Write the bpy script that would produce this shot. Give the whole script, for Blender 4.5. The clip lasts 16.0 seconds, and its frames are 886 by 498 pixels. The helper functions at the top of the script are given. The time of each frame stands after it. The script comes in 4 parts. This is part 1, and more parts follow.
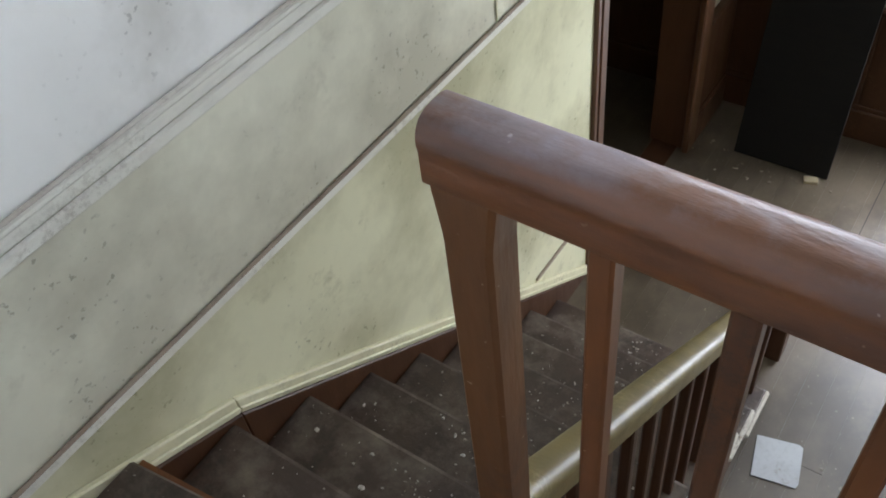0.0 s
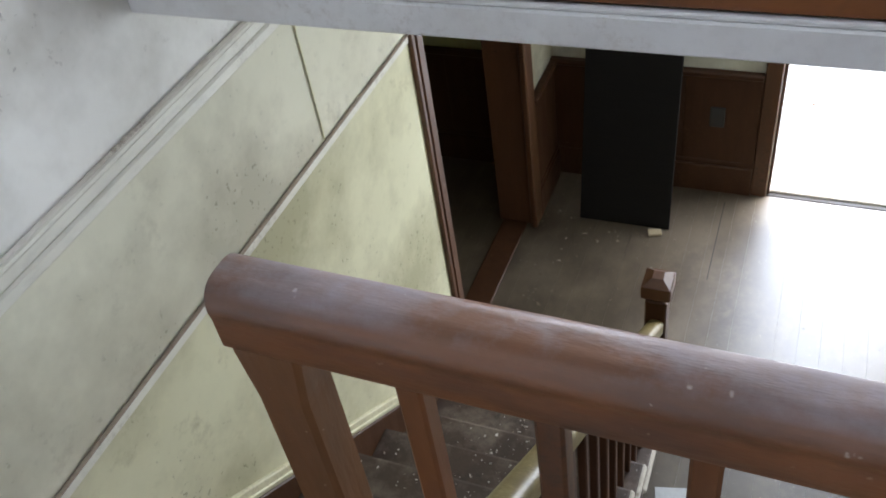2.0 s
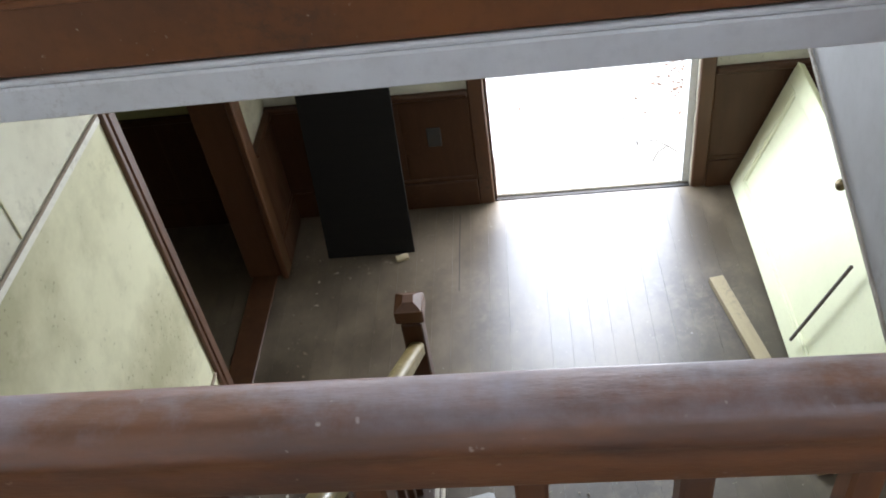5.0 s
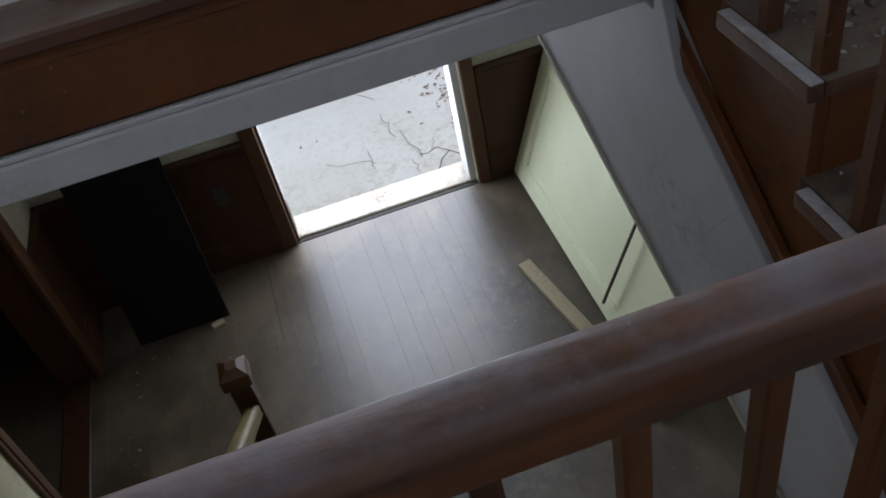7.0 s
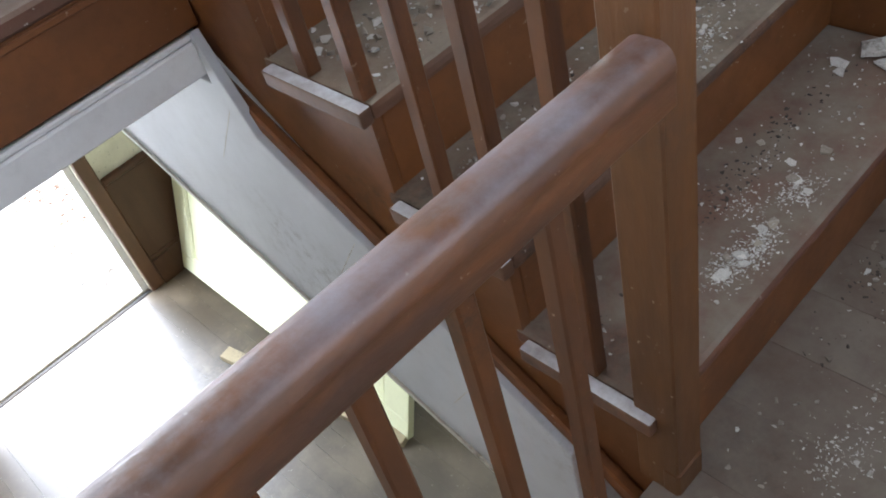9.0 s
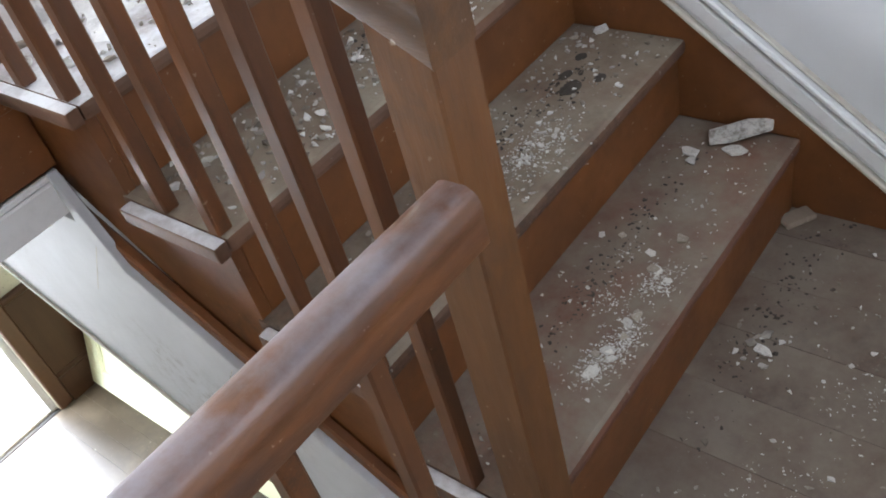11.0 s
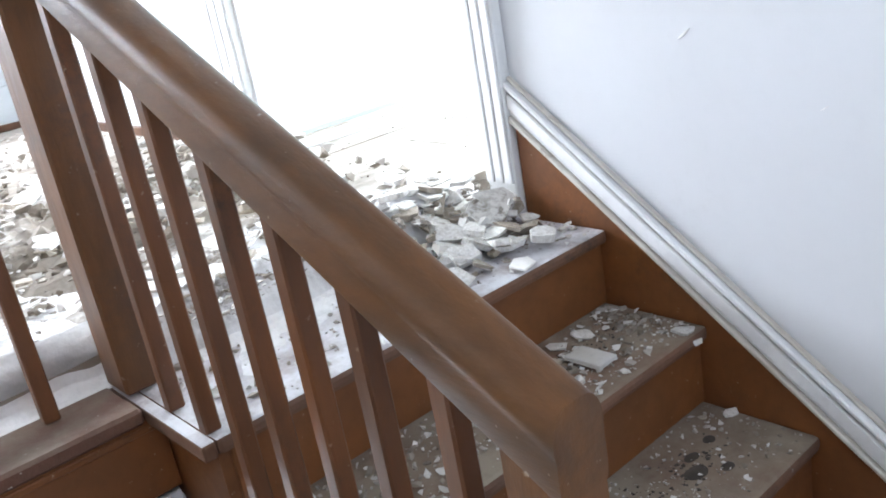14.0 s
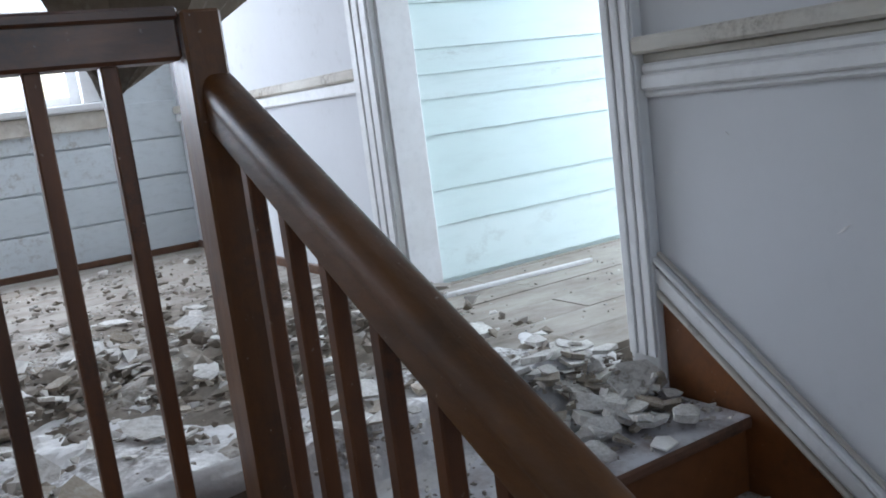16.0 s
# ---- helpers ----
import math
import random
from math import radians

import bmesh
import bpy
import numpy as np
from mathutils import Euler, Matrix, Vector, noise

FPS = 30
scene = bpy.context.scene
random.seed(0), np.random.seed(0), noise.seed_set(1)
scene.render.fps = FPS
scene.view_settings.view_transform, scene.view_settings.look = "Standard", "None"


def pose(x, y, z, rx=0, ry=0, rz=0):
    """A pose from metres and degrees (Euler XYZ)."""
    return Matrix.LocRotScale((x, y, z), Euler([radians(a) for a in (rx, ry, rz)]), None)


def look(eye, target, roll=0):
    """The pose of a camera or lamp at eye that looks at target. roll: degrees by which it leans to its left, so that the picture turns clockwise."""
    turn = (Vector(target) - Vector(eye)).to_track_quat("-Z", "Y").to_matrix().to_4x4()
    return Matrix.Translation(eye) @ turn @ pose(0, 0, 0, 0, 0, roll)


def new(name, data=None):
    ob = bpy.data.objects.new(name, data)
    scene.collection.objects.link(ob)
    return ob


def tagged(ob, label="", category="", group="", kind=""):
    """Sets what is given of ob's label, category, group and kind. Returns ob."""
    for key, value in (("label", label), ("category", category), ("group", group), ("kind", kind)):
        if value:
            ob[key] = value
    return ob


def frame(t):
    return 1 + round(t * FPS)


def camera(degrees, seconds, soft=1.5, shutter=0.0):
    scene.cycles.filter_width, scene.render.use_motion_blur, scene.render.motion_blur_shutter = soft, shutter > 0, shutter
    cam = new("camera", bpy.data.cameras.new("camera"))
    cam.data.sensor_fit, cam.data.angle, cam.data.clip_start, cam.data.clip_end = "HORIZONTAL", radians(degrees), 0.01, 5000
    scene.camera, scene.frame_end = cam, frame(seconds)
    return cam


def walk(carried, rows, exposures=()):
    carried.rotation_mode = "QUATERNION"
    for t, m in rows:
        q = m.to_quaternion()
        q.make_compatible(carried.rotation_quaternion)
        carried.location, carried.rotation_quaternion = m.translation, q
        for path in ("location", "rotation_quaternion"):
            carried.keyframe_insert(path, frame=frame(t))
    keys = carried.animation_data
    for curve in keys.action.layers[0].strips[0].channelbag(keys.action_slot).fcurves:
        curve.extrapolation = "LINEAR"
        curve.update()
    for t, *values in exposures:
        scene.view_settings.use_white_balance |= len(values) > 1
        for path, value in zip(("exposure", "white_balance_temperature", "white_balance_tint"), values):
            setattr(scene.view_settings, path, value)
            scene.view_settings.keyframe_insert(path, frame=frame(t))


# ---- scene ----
cam = camera(53.5, 16.0, soft=1.8)
PATH = [
    (0, (-1.844, -0.436, 1.225), (-2.718, 0.605, -0.243), -8.1),
    (0.5, (-1.835, -0.419, 1.232), (-2.685, 0.693, -0.197), -9.2),
    (1, (-1.822, -0.408, 1.242), (-2.628, 0.774, -0.155), -9.4),
    (1.5, (-1.804, -0.401, 1.255), (-2.558, 0.843, -0.118), -9.7),
    (2, (-1.789, -0.392, 1.256), (-2.48, 0.917, -0.09), -10.0),
    (2.5, (-1.761, -0.392, 1.274), (-2.371, 0.967, -0.061), -10.0),
    (3, (-1.761, -0.369, 1.238), (-2.276, 1.021, -0.106), -9.7),
    (3.5, (-1.741, -0.371, 1.243), (-2.166, 1.044, -0.105), -9.4),
    (4, (-1.719, -0.371, 1.249), (-2.062, 1.069, -0.096), -9.4),
    (6.5, (-1.632, -0.354, 1.234), (-1.554, 1.129, -0.105), -11.7),
    (7, (-1.618, -0.36, 1.239), (-1.409, 1.101, -0.111), -13.4),
    (7.5, (-1.61, -0.36, 1.234), (-1.249, 1.067, -0.12), -13.5),
    (8, (-1.59, -0.378, 1.241), (-1.076, 0.994, -0.12), -15.3),
    (8.5, (-1.553, -0.401, 1.238), (-0.88, 0.894, -0.129), -16.3),
    (9, (-1.513, -0.42, 1.225), (-0.697, 0.778, -0.154), -16.6),
    (11.5, (-1.395, -0.482, 1.297), (-0.336, 0.656, 0.039), -15.5),
    (12, (-1.377, -0.447, 1.342), (-0.271, 0.716, 0.148), -13.4),
    (12.5, (-1.382, -0.45, 1.344), (-0.212, 0.774, 0.279), -12.5),
    (13, (-1.384, -0.451, 1.353), (-0.184, 0.847, 0.418), -11.9),
    (13.5, (-1.385, -0.454, 1.358), (-0.175, 0.925, 0.562), -11.4),
    (14, (-1.389, -0.458, 1.363), (-0.208, 1.01, 0.693), -10.4),
    (14.5, (-1.398, -0.462, 1.369), (-0.241, 1.069, 0.809), -9.2),
    (15, (-1.411, -0.474, 1.379), (-0.284, 1.111, 0.914), -8.4),
    (15.5, (-1.415, -0.465, 1.416), (-0.327, 1.164, 1.014), -7.8),
    (16, (-1.437, -0.462, 1.437), (-0.394, 1.211, 1.103), -7.2),
]
EXPOSURE = [(t, e, k, 16) for t, e, k in ((0, 1.6, 6500), (0.5, 1.55, 6500), (4.2, 1.68, 6550), (6.3, 0.6, 6450), (7.0, -0.10, 6400), (8.0, -0.03, 6400), (8.5, 0.78, 6450), (8.9, 2.0, 6550), (11.3, 2.2, 6800), (13.0, 2.15, 6750), (14.5, 1.95, 6400), (15.0, 1.4, 6300), (15.5, 0.75, 6250), (16.0, 0.2, 6250))]
walk(cam, [(t, look(eye, target, roll)) for t, eye, target, roll in PATH], EXPOSURE)

# ---- light ----
world = bpy.data.worlds.new("sky")
scene.world = world
world.use_nodes = True
wn = world.node_tree.nodes
sky = wn.new("ShaderNodeTexSky")
sky.sky_type, sky.sun_disc = "NISHITA", False
sky.sun_elevation, sky.sun_rotation = radians(38), radians(35)
wn["Background"].inputs["Strength"].default_value = 0.15
world.node_tree.links.new(sky.outputs[0], wn["Background"].inputs["Color"])
sun = new("sun", bpy.data.lights.new("sun", "SUN"))
sun.data.energy, sun.data.angle, sun.data.color = 2.4, radians(12), (1.0, 0.96, 0.9)
sun.matrix_world = look((2, 8, 8), (-0.5, 4.5, -2))


def area(name, at, toward, w, h, power, color=(0.79, 0.90, 1.0)):
    lamp = new(name, bpy.data.lights.new(name, "AREA"))
    lamp.data.shape, lamp.data.size, lamp.data.size_y, lamp.data.energy, lamp.data.color = "RECTANGLE", w, h, power, color
    lamp.matrix_world = look(at, toward)
    return lamp


area("front_door_daylight", (-1.31, 3.78, -0.95), (-1.31, 0, -1.3), 1.05, 1.9, 30)
area("hall_window_daylight", (-1.7, 4.47, 2.05), (-1.6, 0, 1.4), 2.3, 0.85, 84)
area("room_window_daylight", (2.9, 1.2, 1.9), (0, 1.4, 1.2), 1.3, 1.3, 112)
# Added fill lamp behind the landing; its window opening is unseen and assumed.
area("landing_fill_light", (-0.75, -1.02, 1.75), (-0.6, 1.0, 1.0), 0.75, 0.95, 2.0)

# ---- materials ----


def surface(name, base, second, rough=0.6, scale=4.0, fine=60.0, amount=0.5, spots=None, spot_scale=9.0, spot_size=0.62,
            bump=0.15, dust=None, dust_level=0.55, grain=None, island=0.0, gloss=0.5, spot_mix=0.85, fine_mix=0.35, flecks=None, edge=(0.35, 0.68), mould=None, pieces=None, whole=False):
    """Two colours mixed at two scales, with stains of their own shape, dust (on the rail also painted sheen) on what
    faces up, grain and relief.
    """
    m = bpy.data.materials.new(name)
    m.use_nodes = True
    nt = m.node_tree
    n, link = nt.nodes, nt.links.new
    bsdf = n["Principled BSDF"]
    co = n.new("ShaderNodeTexCoord").outputs["Object"]
    if island:
        info = n.new("ShaderNodeObjectInfo")
        add = n.new("ShaderNodeVectorMath")
        link(co, add.inputs[0]), link(info.outputs["Random"], add.inputs[1])
        sc = n.new("ShaderNodeVectorMath")
        sc.operation = "MULTIPLY_ADD"
        link(info.outputs["Random"], sc.inputs[0])
        sc.inputs[1].default_value = (7, 13, 5)
        link(co, sc.inputs[2])
        co = sc.outputs[0]
    if whole:  # stains run on from piece to piece
        co = n.new("ShaderNodeNewGeometry").outputs["Position"]

    def tex(scale, detail=6.0, stretch=None, roughness=0.6):
        t = n.new("ShaderNodeTexNoise")
        t.inputs["Scale"].default_value, t.inputs["Detail"].default_value, t.inputs["Roughness"].default_value = scale, detail, roughness
        if stretch:
            mp = n.new("ShaderNodeMapping")
            mp.inputs["Scale"].default_value = stretch
            link(co, mp.inputs["Vector"]), link(mp.outputs[0], t.inputs["Vector"])
        else:
            link(co, t.inputs["Vector"])
        return t.outputs["Fac"]

    def ramp(fac, lo, hi):
        r = n.new("ShaderNodeMapRange")
        r.inputs["From Min"].default_value, r.inputs["From Max"].default_value = lo, hi
        link(fac, r.inputs["Value"])
        return r.outputs[0]

    def mix(fac, a, b):
        x = n.new("ShaderNodeMix")
        x.data_type = "RGBA"
        link(fac, x.inputs["Factor"])
        for value, socket in ((a, x.inputs["A"]), (b, x.inputs["B"])):
            if isinstance(value, tuple):
                socket.default_value = (*value, 1)
            else:
                link(value, socket)
        return x.outputs["Result"]

    def times(fac, k):
        x = n.new("ShaderNodeMath")
        x.operation = "MULTIPLY"
        link(fac, x.inputs[0])
        if isinstance(k, float):
            x.inputs[1].default_value = k
        else:
            link(k, x.inputs[1])
        return x.outputs[0]

    big = tex(scale, stretch=grain)
    small = tex(fine, 4.0, stretch=grain)
    col = mix(times(ramp(big, *edge), amount), base, second)
    col = mix(times(ramp(small, 0.5, 0.75), fine_mix), col, tuple(0.6 * c for c in base))
    if spots:
        where = times(ramp(tex(spot_scale * 0.3, 3.0), 0.5, 0.66), ramp(tex(spot_scale * 5, 5.0, roughness=0.75), spot_size - 0.12, spot_size + 0.06))
        col = mix(times(where, spot_mix), col, spots)
    if pieces:
        one = n.new("ShaderNodeNewGeometry").outputs["Random Per Island"]
        col = mix(times(ramp(one, 0.15, 1.0), 0.9), col, pieces)
    if mould:
        stain, specks = mould
        soft = times(ramp(tex(1.55, 6.0, roughness=0.6), 0.47, 0.66), 0.72)
        col = mix(soft, col, stain)
        small_stain = times(ramp(tex(6.5, 5.0, roughness=0.7), 0.56, 0.70), ramp(tex(2.1, 2.0), 0.44, 0.58))
        col = mix(times(small_stain, 0.55), col, stain)
        dots = times(ramp(tex(48.0, 2.0), 0.63, 0.71), ramp(tex(3.1, 3.0, roughness=0.6), 0.48, 0.60))
        col = mix(times(dots, 0.5), col, specks)
    if flecks:
        col = mix(times(ramp(tex(75.0, 2.0), 0.70, 0.76), ramp(tex(6.0, 2.0), 0.42, 0.6)), col, flecks)
    if island:
        hv = n.new("ShaderNodeHueSaturation")
        r = ramp(info.outputs["Random"], 0.0, 1.0)
        v = n.new("ShaderNodeMath")
        v.operation = "MULTIPLY_ADD"
        link(r, v.inputs[0])
        v.inputs[1].default_value, v.inputs[2].default_value = island, 1 - island / 2
        link(v.outputs[0], hv.inputs["Value"]), link(col, hv.inputs["Color"])
        col = hv.outputs["Color"]
    rg = n.new("ShaderNodeMapRange")
    rg.inputs["To Min"].default_value, rg.inputs["To Max"].default_value = max(0.05, rough - 0.12), min(1.0, rough + 0.18)
    link(big, rg.inputs["Value"])
    rough_out = rg.outputs[0]
    # Pale layer on up faces: dust on floors and treads, dust plus painted sheen on rail.
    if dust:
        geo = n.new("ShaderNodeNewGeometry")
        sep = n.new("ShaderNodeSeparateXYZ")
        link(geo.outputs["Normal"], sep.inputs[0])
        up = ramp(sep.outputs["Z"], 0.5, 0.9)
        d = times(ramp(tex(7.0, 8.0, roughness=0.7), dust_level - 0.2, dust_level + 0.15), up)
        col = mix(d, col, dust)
        rr = n.new("ShaderNodeMix")
        link(d, rr.inputs["Factor"]), link(rough_out, rr.inputs["A"])
        rr.inputs["B"].default_value = 0.95
        rough_out = rr.outputs["Result"]
    link(col, bsdf.inputs["Base Color"]), link(rough_out, bsdf.inputs["Roughness"])
    bsdf.inputs["Specular IOR Level"].default_value = gloss
    b = n.new("ShaderNodeBump")
    b.inputs["Strength"].default_value, b.inputs["Distance"].default_value = bump, 0.004
    link(small, b.inputs["Height"]), link(b.outputs[0], bsdf.inputs["Normal"])
    return m


M = {
    # The cool dust colour also paints the sky's sheen onto the rail top.
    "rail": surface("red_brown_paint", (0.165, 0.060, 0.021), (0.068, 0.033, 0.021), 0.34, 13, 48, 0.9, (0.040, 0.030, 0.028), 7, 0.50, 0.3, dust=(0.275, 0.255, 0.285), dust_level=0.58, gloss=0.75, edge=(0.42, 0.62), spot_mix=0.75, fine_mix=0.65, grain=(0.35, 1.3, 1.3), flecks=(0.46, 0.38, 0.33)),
    "rail_y": surface("red_brown_paint", (0.140, 0.057, 0.017), (0.062, 0.032, 0.016), 0.42, 9, 42, 0.8, (0.030, 0.022, 0.020), 6, 0.50, 0.3, gloss=0.36, edge=(0.42, 0.64), spot_mix=0.65, fine_mix=0.5, grain=(1.5, 0.3, 1.2), flecks=(0.30, 0.23, 0.18)),
    "rail_z": surface("red_brown_paint", (0.150, 0.059, 0.018), (0.075, 0.036, 0.017), 0.44, 8, 42, 0.75, (0.040, 0.028, 0.023), 6, 0.52, 0.3, gloss=0.4, edge=(0.42, 0.66), spot_mix=0.55, fine_mix=0.5, grain=(1.5, 1.5, 0.3), flecks=(0.36, 0.28, 0.22)),
    "baluster": surface("baluster_paint", (0.165, 0.056, 0.015), (0.075, 0.032, 0.016), 0.42, 9, 50, 0.85, (0.04, 0.024, 0.015), 10, 0.56, 0.12, island=0.3, spot_mix=0.7, grain=(1.6, 1.6, 0.3), flecks=(0.36, 0.27, 0.2)),
    "riser": surface("riser_paint", (0.205, 0.070, 0.018), (0.125, 0.046, 0.015), 0.48, 5, 40, 0.85, (0.06, 0.032, 0.018), 7, 0.58, 0.14, island=0.15, spot_mix=0.6, flecks=(0.34, 0.25, 0.18)),
    "tread": surface("tread_wood", (0.17, 0.080, 0.045), (0.10, 0.058, 0.040), 0.7, 6, 60, 0.8, (0.035, 0.026, 0.018), 7, 0.54, 0.4, dust=(0.255, 0.212, 0.158), dust_level=0.48, island=0.15, flecks=(0.52, 0.48, 0.42)),
    "tread_first": surface("worn_tread_wood", (0.175, 0.070, 0.040), (0.10, 0.054, 0.038), 0.7, 6, 60, 0.8, (0.035, 0.026, 0.018), 7, 0.54, 0.4, dust=(0.225, 0.185, 0.142), dust_level=0.50, flecks=(0.48, 0.43, 0.37)),
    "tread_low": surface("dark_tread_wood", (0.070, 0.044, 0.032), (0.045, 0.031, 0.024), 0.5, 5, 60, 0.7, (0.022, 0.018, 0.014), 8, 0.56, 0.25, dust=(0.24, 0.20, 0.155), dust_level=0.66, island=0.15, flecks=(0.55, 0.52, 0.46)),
    "dark_wood": surface("dark_stained_wood", (0.068, 0.029, 0.013), (0.045, 0.019, 0.009), 0.42, 6, 60, 0.7, (0.11, 0.06, 0.03), 10, 0.66, 0.12, grain=(3, 3, 0.4), gloss=0.25),
    "casing_wood": surface("brown_casing", (0.11, 0.046, 0.019), (0.07, 0.030, 0.013), 0.42, 6, 60, 0.7, (0.04, 0.02, 0.01), 10, 0.6, 0.12, grain=(3, 3, 0.4)),
    "gold_rail": surface("worn_varnished_rail", (0.20, 0.15, 0.05), (0.13, 0.095, 0.035), 0.42, 8, 60, 0.8, (0.40, 0.34, 0.18), 18, 0.58, 0.15, gloss=0.35),
    "cream": surface("stained_cream_plaster", (0.70, 0.68, 0.54), (0.57, 0.55, 0.425), 0.85, 1.3, 26, 0.7, bump=0.10, fine_mix=0.05, mould=((0.36, 0.335, 0.25), (0.13, 0.12, 0.085))),
    # Whiter paint, with some of the cool window light painted into its colour.
    "cream_top": surface("stained_skylit_white_plaster", (0.80, 0.79, 0.745), (0.68, 0.665, 0.62), 0.85, 1.3, 26, 0.6, bump=0.10, fine_mix=0.05, mould=((0.40, 0.375, 0.32), (0.16, 0.145, 0.12))),
    "white_wall": surface("white_plaster", (0.66, 0.665, 0.675), (0.58, 0.58, 0.585), 0.85, 1.0, 30, 0.6, (0.42, 0.40, 0.37), 3, 0.66, 0.08, spot_mix=0.4, fine_mix=0.04),
    "white_paint": surface("old_white_paint", (0.79, 0.79, 0.785), (0.64, 0.625, 0.60), 0.55, 5, 40, 0.6, (0.35, 0.29, 0.23), 9, 0.64, 0.15, spot_mix=0.6, fine_mix=0.15),
    "cream_trim": surface("yellowed_trim_paint", (0.66, 0.63, 0.43), (0.50, 0.46, 0.30), 0.6, 6, 40, 0.6, (0.22, 0.18, 0.1), 12, 0.62, 0.2),
    "wall_trim": surface("soiled_white_trim", (0.76, 0.745, 0.66), (0.58, 0.555, 0.475), 0.65, 6, 40, 0.6, (0.30, 0.26, 0.20), 10, 0.60, 0.15, spot_mix=0.6, grain=(1, 0.35, 1)),
    "worn_trim": surface("worn_trim_paint", (0.64, 0.61, 0.54), (0.40, 0.34, 0.27), 0.7, 7, 40, 0.8, (0.17, 0.125, 0.085), 9, 0.57, 0.25, grain=(1, 0.3, 1)),
    "mint": surface("mint_boards", (0.62, 0.755, 0.725), (0.72, 0.80, 0.785), 0.7, 3, 40, 0.7, (0.34, 0.36, 0.32), 5, 0.66, 0.12, island=0.12, grain=(0.4, 1, 1), fine_mix=0.15),
    "pale_board": surface("pale_boards", (0.66, 0.71, 0.73), (0.56, 0.60, 0.61), 0.7, 3, 40, 0.7, (0.34, 0.31, 0.28), 5, 0.64, 0.12, island=0.12, grain=(0.4, 1, 1)),
    "floor": surface("painted_floorboards", (0.066, 0.049, 0.031), (0.150, 0.116, 0.078), 0.34, 2.2, 50, 0.85, (0.035, 0.026, 0.017), 4, 0.50, 0.08, island=0.06, whole=True, grain=(1.2, 0.8, 1.2), gloss=0.95, spot_mix=0.75, fine_mix=0.15, edge=(0.42, 0.60), flecks=(0.40, 0.35, 0.28)),
    "dusty_floor": surface("dusty_floorboards", (0.29, 0.24, 0.195), (0.20, 0.165, 0.13), 0.8, 4, 50, 0.8, (0.11, 0.085, 0.062), 6, 0.56, 0.2, dust=(0.44, 0.405, 0.355), dust_level=0.50, island=0.08),
    "landing": surface("landing_boards", (0.13, 0.074, 0.048), (0.085, 0.056, 0.042), 0.7, 4, 55, 0.8, (0.04, 0.03, 0.023), 8, 0.55, 0.3, dust=(0.205, 0.165, 0.13), dust_level=0.47, island=0.06, flecks=(0.42, 0.37, 0.31)),
    "plaster": surface("broken_plaster", (0.76, 0.74, 0.70), (0.50, 0.455, 0.39), 0.9, 7, 70, 0.75, (0.19, 0.155, 0.12), 10, 0.56, 0.3, island=0.4),
    "crumb": surface("plaster_crumbs", (0.72, 0.70, 0.66), (0.55, 0.51, 0.45), 0.9, 20, 90, 0.6, bump=0.3, pieces=(0.22, 0.175, 0.13)),
    "rubble": surface("grey_rubble", (0.30, 0.255, 0.205), (0.12, 0.095, 0.070), 0.95, 14, 70, 0.9, (0.68, 0.65, 0.60), 10, 0.50, 0.4),
    "black": surface("black_board", (0.012, 0.011, 0.010), (0.018, 0.016, 0.014), 0.75, 3, 60, 0.7, None, 9, 0.6, 0.08, grain=(1, 1, 12), gloss=0.12),
    "steel": surface("grey_sheet_metal", (0.50, 0.52, 0.53), (0.40, 0.41, 0.42), 0.42, 8, 60, 0.6, (0.25, 0.2, 0.16), 14, 0.64, 0.08),
    "pine": surface("bare_plank", (0.38, 0.31, 0.19), (0.28, 0.23, 0.15), 0.7, 5, 60, 0.7, (0.14, 0.12, 0.1), 10, 0.62, 0.2, grain=(3, 0.3, 3)),
    "door": surface("pale_door_paint", (0.74, 0.755, 0.50), (0.65, 0.66, 0.42), 0.5, 3, 40, 0.6, (0.33, 0.30, 0.2), 7, 0.66, 0.1, spot_mix=0.5, fine_mix=0.12),
    "metal": surface("tarnished_brass", (0.16, 0.12, 0.06), (0.1, 0.08, 0.05), 0.4, 20, 80, 0.6),
    "iron": surface("dark_iron", (0.03, 0.03, 0.03), (0.05, 0.04, 0.03), 0.6, 20, 80, 0.6),
    "ground": surface("pale_trodden_ground", (0.60, 0.64, 0.64), (0.50, 0.54, 0.50), 0.95, 1.2, 30, 0.7, (0.35, 0.33, 0.27), 3, 0.6, 0.3),
    "leaf": surface("dead_leaves", (0.24, 0.16, 0.11), (0.32, 0.22, 0.16), 0.8, 9, 60, 0.8),
    "twig": surface("bare_twigs", (0.07, 0.055, 0.045), (0.12, 0.1, 0.08), 0.8, 9, 60, 0.8),
    "room": surface("green_room_plaster", (0.42, 0.43, 0.20), (0.33, 0.33, 0.15), 0.85, 2, 30, 0.6),
    "tread_end": surface("dusty_tread", (0.17, 0.078, 0.042), (0.12, 0.07, 0.045), 0.6, 5, 60, 0.8, (0.05, 0.035, 0.025), 7, 0.56, 0.3, dust=(0.68, 0.67, 0.68), dust_level=0.43),
    "dust": surface("white_plaster_dust", (0.82, 0.81, 0.80), (0.60, 0.565, 0.52), 0.95, 6, 60, 0.7, (0.13, 0.105, 0.08), 9, 0.51, 0.6),
    "soil": surface("dark_soil", (0.048, 0.038, 0.030), (0.085, 0.068, 0.052), 0.95, 20, 80, 0.8),
    "bare_edge": surface("worn_brown_edge", (0.22, 0.16, 0.12), (0.42, 0.36, 0.28), 0.8, 9, 50, 0.8, (0.09, 0.06, 0.045), 14, 0.58, 0.25, grain=(1, 0.3, 1)),
